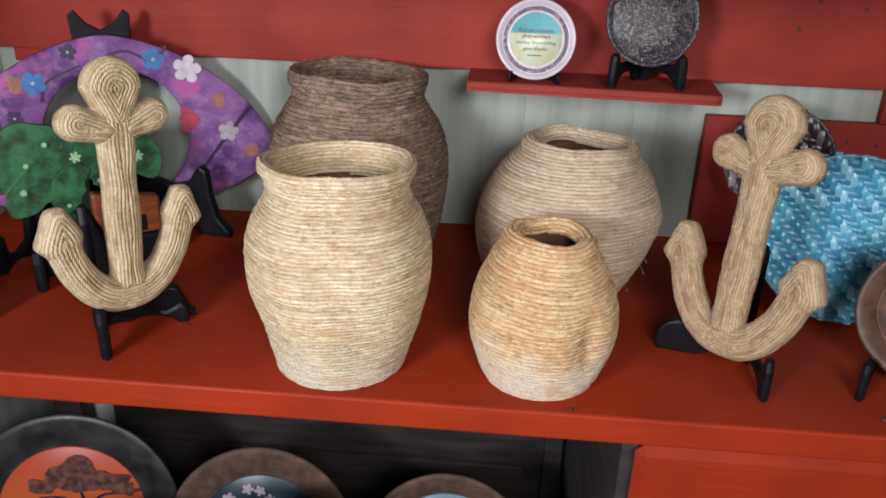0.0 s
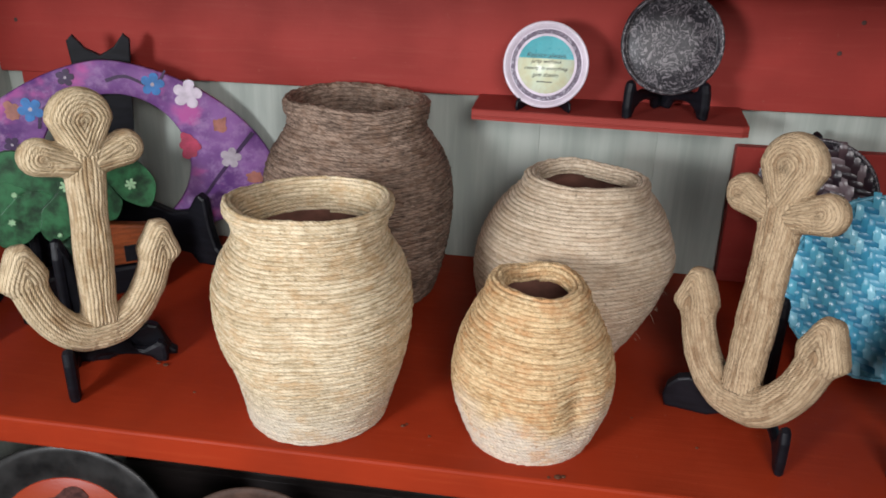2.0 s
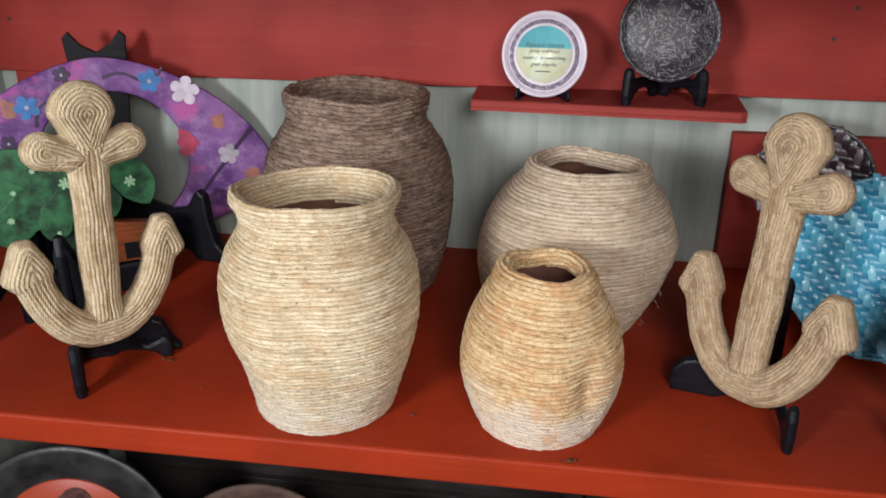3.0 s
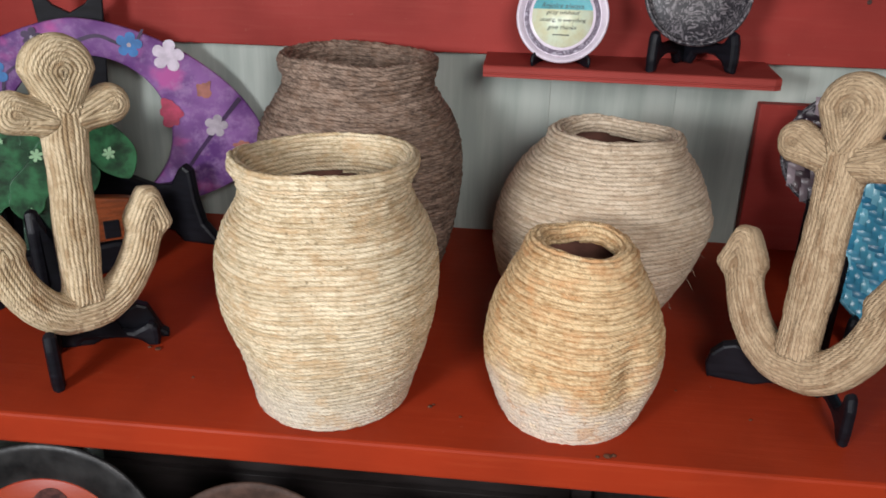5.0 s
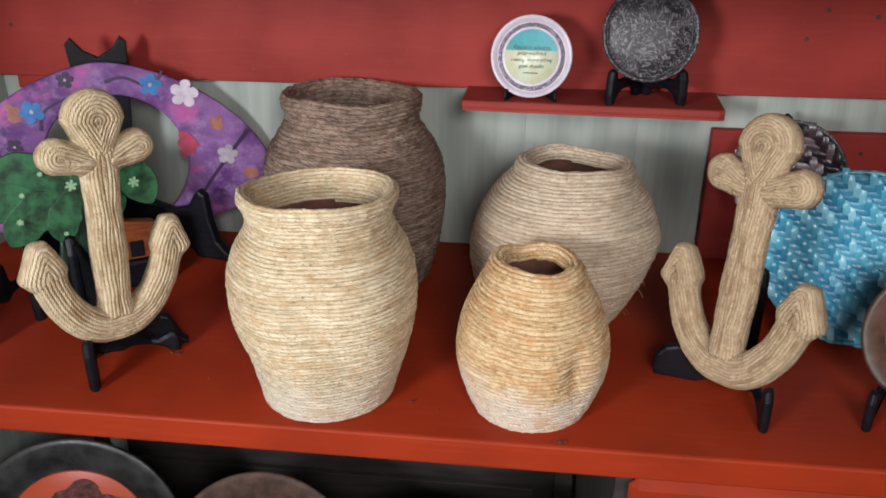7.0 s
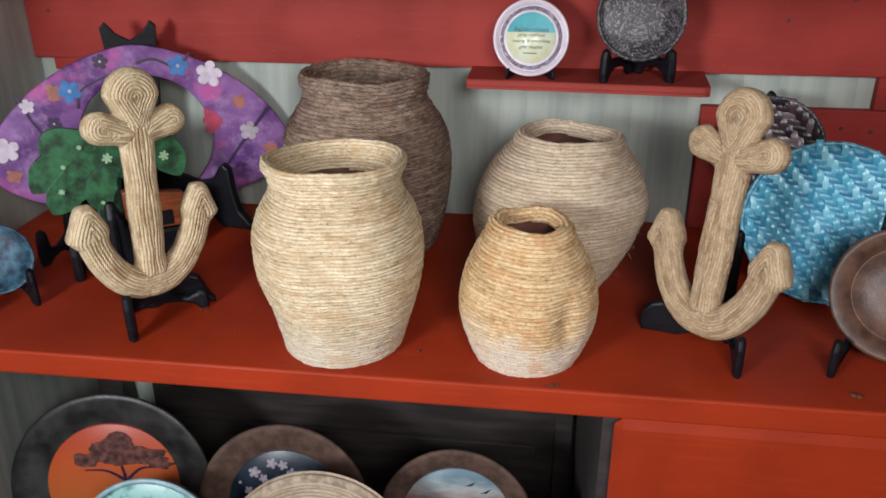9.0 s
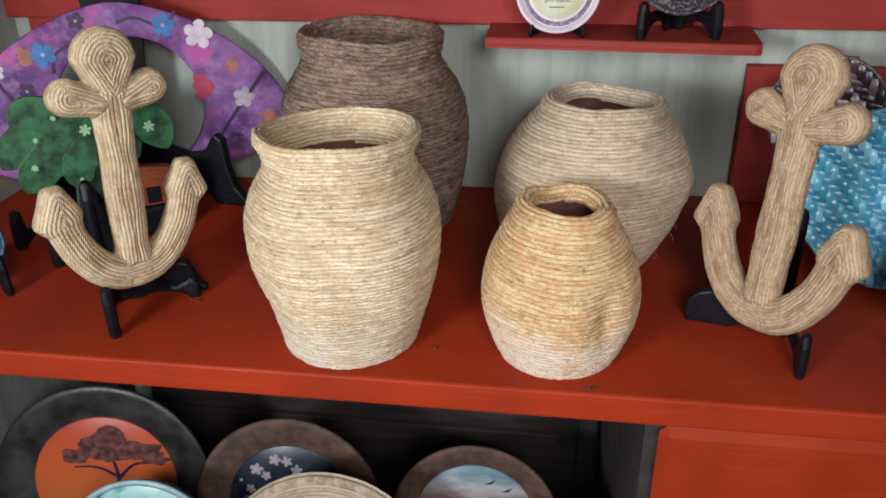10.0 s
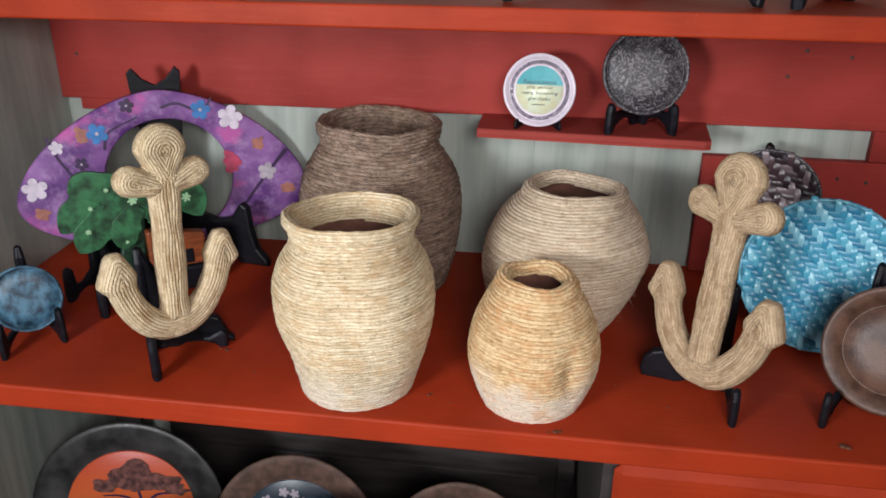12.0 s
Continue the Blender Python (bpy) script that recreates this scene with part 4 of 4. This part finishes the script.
    for fx, fy in ((0.108, -0.060), (-0.135, -0.055)):
        d = Vector((fx + 0.02, fy - 0.026, 0))
        f = d.length
        leg = part("leg", plate_shape([(0, 0.0), (0, 0.13), (0.03, 0.125), (0.045, 0.085), (f - 0.065, 0.074), (f - 0.038, 0.080), (f - 0.026, 0.100), (f - 0.018, 0.107), (f - 0.008, 0.100), (f - 0.004, 0.060),
                                      (f + 0.004, 0.030), (f + 0.022, 0.010), (f + 0.022, 0.0), (f - 0.028, 0.0), (f - 0.040, 0.014), (0.05, 0.018), (0.04, 0.0)], 0.016, 0.004), BLACK, stand)
        leg.matrix_local = pose(-0.02, 0.026, 0) @ Matrix.Rotation(math.atan2(d.y, d.x), 4, "Z")


purple_frame()


# ---- palm ornament ----
def palm_ornament():
    palm = thing("palm_ornament", pose(-0.56, 1.04, 0.1, -5, 0, 35), "glossy green wooden palm tree with a small orange hut", "ornament")
    part("trunk", plate_shape(brush([(0.028, -0.094), (0.026, -0.05), (0.032, 0.0), (0.040, 0.045)], 0.040, 0.75), 0.014, 0.003), TRUNK, palm, "dark green glittering trunk")
    for k, (line, w) in enumerate((([(0.045, 0.036), (0.005, 0.052), (-0.030, 0.046), (-0.066, 0.014)], 0.050), ([(0.045, 0.038), (0.012, 0.028), (-0.020, 0.010), (-0.046, -0.020)], 0.050), ([(0.044, 0.034), (0.018, 0.062), (-0.022, 0.078), (-0.046, 0.066)], 0.046),
                                  ([(0.044, 0.040), (0.046, 0.064), (0.040, 0.090)], 0.048), ([(0.040, 0.042), (0.080, 0.062), (0.112, 0.050), (0.132, 0.010)], 0.052), ([(0.040, 0.040), (0.068, 0.030), (0.090, 0.000)], 0.046), ([(0.044, 0.040), (0.026, 0.018), (0.012, -0.022)], 0.040))):
        bm = plate_shape(frond(line, w), 0.010, 0.0008)
        bmesh.ops.translate(bm, vec=(0, -0.003 - 0.0015 * k, 0), verts=bm.verts)
        part("leaf", bm, GREEN, palm)
    for x, z, r in ((-0.022, 0.046, 0.0035), (0.003, 0.070, 0.0035), (0.112, 0.043, 0.0075), (0.036, 0.050, 0.0075), (-0.030, 0.012, 0.0045), (0.062, 0.016, 0.004), (0.020, -0.012, 0.003)):
        part("painted_star", flat_patch(petals(x, z, r, 6, 0.2, 0.75), -0.0165, 0.0008), SPARK, palm)
    hut = box(bmesh.new(), 0.046, 0.130, -0.030, -0.006, -0.060, -0.006, 0.004)
    for v in hut.verts:
        if v.co.z > -0.02:
            v.co.z -= 0.16 * (v.co.x - 0.046) - 0.008
    hut_body = part("hut", hut, HUT, palm, "orange varnished wooden hut")
    part("hut_window", box(bmesh.new(), 0.092, 0.110, -0.0315, -0.029, -0.056, -0.034, 0.001), BLACK, hut_body)
    part("base", box(bmesh.new(), -0.03, 0.13, -0.032, 0.02, -0.0995, -0.0605, 0.006), BLACK, palm)
    easel((-0.600, 1.085, 0), ((-0.621, 1.000), (-0.542, 0.962)), 0.125, 0.022, 0.055, "black easel in front of the palm ornament", 0.03, 0.014)


palm_ornament()

# ---- plates under the shelf ----
FLOOR2 = -0.56


def lower_plate(x, y, z, r, rim_mat, face_mat, label, rim=0.33, lean=16, turn=0, depth=0.014):
    low = dish("plate", pose(x, y, z, -lean, 0, turn), label, r, rim_mat, face_mat, "", depth, rim, "picture")
    reach = 0.055
    easel((x, y + r * 0.55, FLOOR2), ((x - r * 0.5, y - reach - 0.01), (x + r * 0.5, y - reach - 0.01)), (z - FLOOR2) * 0.95, max(z - r - FLOOR2, 0.004) + 0.004, max(z - r - FLOOR2, 0.004) + 0.03, "black easel under a painted plate")
    return next(c for c in low.children if c.name.startswith("picture")), 0.45 * depth - 0.0016


tree_plate, fy = lower_plate(-0.588, 1.0, -0.397, 0.162, BLACK_RIM, SUNSET, "large black-rimmed plate painted with a tree in an orange sunset", 0.33, 14, 10)
for line, w in (([(0.016, -0.10), (0.016, -0.03), (0.020, 0.010), (0.012, 0.045)], 0.009), ([(0.019, 0.005), (0.045, 0.028), (0.075, 0.030)], 0.006), ([(0.018, 0.010), (-0.010, 0.026), (-0.045, 0.028)], 0.005)):
    part("painted_branch", flat_patch(brush(line, w, 0.4), fy - 0.0004, 0.0006), VIOLET_INK, tree_plate)
CANOPY = plain("dusky_leaf_paint", (0.07, 0.022, 0.022), 0.45, 0.4, 90, 0.4, second=(0.20, 0.075, 0.06))
for k, (x, z, rx, rz) in enumerate(((0.012, 0.068, 0.036, 0.020), (-0.038, 0.046, 0.026, 0.013), (0.058, 0.052, 0.030, 0.015), (0.018, 0.046, 0.030, 0.012), (0.080, 0.036, 0.018, 0.009), (-0.010, 0.058, 0.024, 0.014))):
    part("painted_foliage", flat_patch(blob(x, z, rx, rz, k * 2.3, 0.55, 48), fy - 0.0009 - 0.0001 * k, 0.0005), CANOPY, tree_plate)
flower_plate, fy = lower_plate(-0.298, 1.0, -0.402, 0.138, BROWN_RIM, NAVY, "brown-rimmed plate painted navy with small white flowers", 0.33, 14, 4)
for k, (x, z, r) in enumerate(((-0.020, 0.068, 0.012), (-0.002, 0.066, 0.011), (-0.048, 0.052, 0.013), (-0.034, 0.042, 0.010), (0.012, 0.052, 0.012), (-0.058, 0.020, 0.010), (-0.072, 0.034, 0.004), (0.040, 0.034, 0.005), (-0.064, 0.004, 0.008), (0.010, 0.030, 0.005))):
    part("painted_flower", flat_patch(petals(x, z, r * 0.78, 5, k * 0.7, 0.66), fy - 0.0004, 0.0006), PETAL_GREY, flower_plate)
moon_plate, fy = lower_plate(-0.022, 1.0, -0.404, 0.122, BROWN_RIM, MOONLIT, "brown-rimmed plate painted with a crescent moon over clouds", 0.28, 14, 0)
outer = [(0.012 * math.cos(t), 0.012 * math.sin(t)) for t in np.linspace(-2.2, 2.2, 24)]
inner = [(-0.005 + 0.0105 * math.cos(t), 0.0105 * math.sin(t)) for t in np.linspace(1.75, -1.75, 20)]
part("painted_moon", flat_patch([(0.018 + x, 0.020 + z) for x, z in outer + inner], fy - 0.0004, 0.0006), PETAL_WHITE, moon_plate)
for x, z in ((0.020, 0.062), (-0.040, 0.018), (0.044, 0.052)):
    part("painted_bird", flat_patch([(x - 0.009, z - 0.003), (x - 0.002, z), (x + 0.008, z + 0.005), (x + 0.002, z - 0.002)], fy - 0.0004, 0.0006), INK, moon_plate)
rope_plate, fy = lower_plate(-0.207, 0.875, -0.403, 0.148, TAN_RIM, PEACH, "plate with a coiled cord rim around a peach sunset picture", 0.33, 18, 0)
ring_v, ring_f, ring_u = coiled_disc(0, 0, 0.151, 0.012, 0.0052)
keep = [k for k, f in enumerate(ring_f) if all(math.hypot(ring_v[i][0], ring_v[i][2]) > 0.098 for i in f)]
part_data("cord_rim", ring_v, [ring_f[k] for k in keep], CORD_TAN, rope_plate.parent, "tan cord coiled round the rim", [ring_u[k] for k in keep])
lower_plate(-0.464, 0.875, -0.395, 0.112, ICE, TURQUOISE, "turquoise marbled plate standing before the sunset plate", 0.06, 18, 6)
lower_plate(0.085, 0.875, -0.385, 0.112, ICE, ICE, "pale blue glazed plate on the lower shelf", 0.2, 18, 0)

# ---- small things ----
easel((0.165, 1.21, 0.4445), ((0.012, 1.052), (0.318, 1.052)), 0.10, 0.022, 0.05, "wide black easel standing on the upper shelf", 0.02, 0.014)
easel((0.43, 1.17, 0.4445), ((0.352, 1.035), (0.515, 1.035)), 0.10, 0.030, 0.05, "black easel standing on the upper shelf", 0.03, 0.016)
knob = bmesh.new()
lathe(knob, [(0.006, -0.002), (0.006, 0.008), (0.012, 0.012), (0.013, 0.018), (0.009, 0.022), (0.002, 0.023)], 24, "Y")
bmesh.ops.translate(knob, vec=(0.165, -0.008, 0.405), verts=knob.verts)
part("knob", knob, BLACK, door, "dark round knob")

CRUMB = plain("brown_crumb", (0.10, 0.035, 0.015), 0.8, 0.4, 300, 0.5)
crumbs = bmesh.new()
for x, y, r in ((0.107, 0.790, 0.0030), (0.112, 0.792, 0.0022), (0.099, 0.789, 0.0015), (-0.049, 0.842, 0.0022), (-0.046, 0.846, 0.0014), (0.427, 0.812, 0.0042), (0.432, 0.810, 0.0035), (-0.335, 0.905, 0.0028), (-0.345, 0.908, 0.002), (0.02, 0.93, 0.0016), (-0.02, 0.83, 0.0014), (0.24, 0.86, 0.0014), (-0.28, 0.86, 0.0014), (-0.26, 0.97, 0.0018), (0.18, 0.90, 0.0012)):
    made = bmesh.ops.create_icosphere(crumbs, subdivisions=1, radius=r)["verts"]
    for v in made:
        v.co *= 1 + 0.35 * noise.noise(v.co * 900 + Vector((x * 99, 0, 0)))
        v.co = Vector((v.co.x * 1.3 + x, v.co.y + y, max(v.co.z * 0.5 + r * 0.45, 0.0003)))
tagged(part("crumbs", crumbs, CRUMB, None), "brown crumbs and grit lying on the red shelf", "crumbs", "", "stuff")
NAIL = plain("rusty_nail", (0.06, 0.025, 0.02), 0.6, 0.4, 200, 0.3)
for x, z, y in ((-0.707, 0.320, 1.265), (0.439, 0.361, 1.265), (0.502, 0.353, 1.265), (0.418, 0.323, 1.265), (0.585, 0.366, 1.265), (0.544, 0.134, 1.264), (0.559, 0.166, 1.264), (0.517, 0.170, 1.264)):
    bm = lathe(bmesh.new(), [(0.0030, -0.001), (0.0030, 0.0004), (0.002, 0.0008), (0.0006, 0.0002)], 12, "Y")
    nail = part("nail_head", bm, NAIL, None)
    nail.location = (x, y, z)
    tagged(nail, "rusty nail head sunk in the red board", "nail", "nails")

# loose fibres that stand off the round vase
fray = bmesh.new()
for k in range(24):
    a = random.uniform(-0.7, 0.35) if k < 16 else random.uniform(0, 6.28)
    z = random.uniform(0.02, 0.13)
    r = 0.109 - 0.6 * abs(z - 0.10) ** 1.25 + 0.001
    p = Vector((0.105 + r * math.cos(a), 1.05 + r * math.sin(a), z))
    d = Vector((math.cos(a), math.sin(a), random.uniform(-0.9, 0.4)))
    side = Vector((0, 0, 1)).cross(d).normalized()
    length = random.uniform(0.003, 0.010)
    w = 0.00022
    prev = None
    for i in range(4):
        t = i / 3
        q = p + d * (length * t) + Vector((0, 0, -length * 0.6 * t * t)) - d * 0.001
        ring = [fray.verts.new(q + side * w), fray.verts.new(q + Vector((0, 0, w * 1.6))), fray.verts.new(q - side * w)]
        if prev:
            for m in range(3):
                fray.faces.new((prev[m], prev[(m + 1) % 3], ring[(m + 1) % 3], ring[m]))
        prev = ring
tagged(part("loose_fibres", fray, CORD_TAN, None), "loose pale fibres frayed from the round vase", "fibres", "", "stuff")

# planks of the wall
plank_bm = box(bmesh.new(), -0.07985, 0.07985, 0.0, 0.0118, -1.0, 1.7, 0.0)
plank_mesh = bpy.data.meshes.new("plank")
plank_bm.to_mesh(plank_mesh)
plank_bm.free()
plank_mesh.materials.append(SIDING)
for k in range(-11, 14):
    plank = new("plank", plank_mesh)
    plank.parent = wall_north
    plank.matrix_parent_inverse = Matrix.Translation(-wall_north.location)
    plank.location = (0.213 + 0.16 * (k + 0.5), WALL + 0.0001, 0.0)
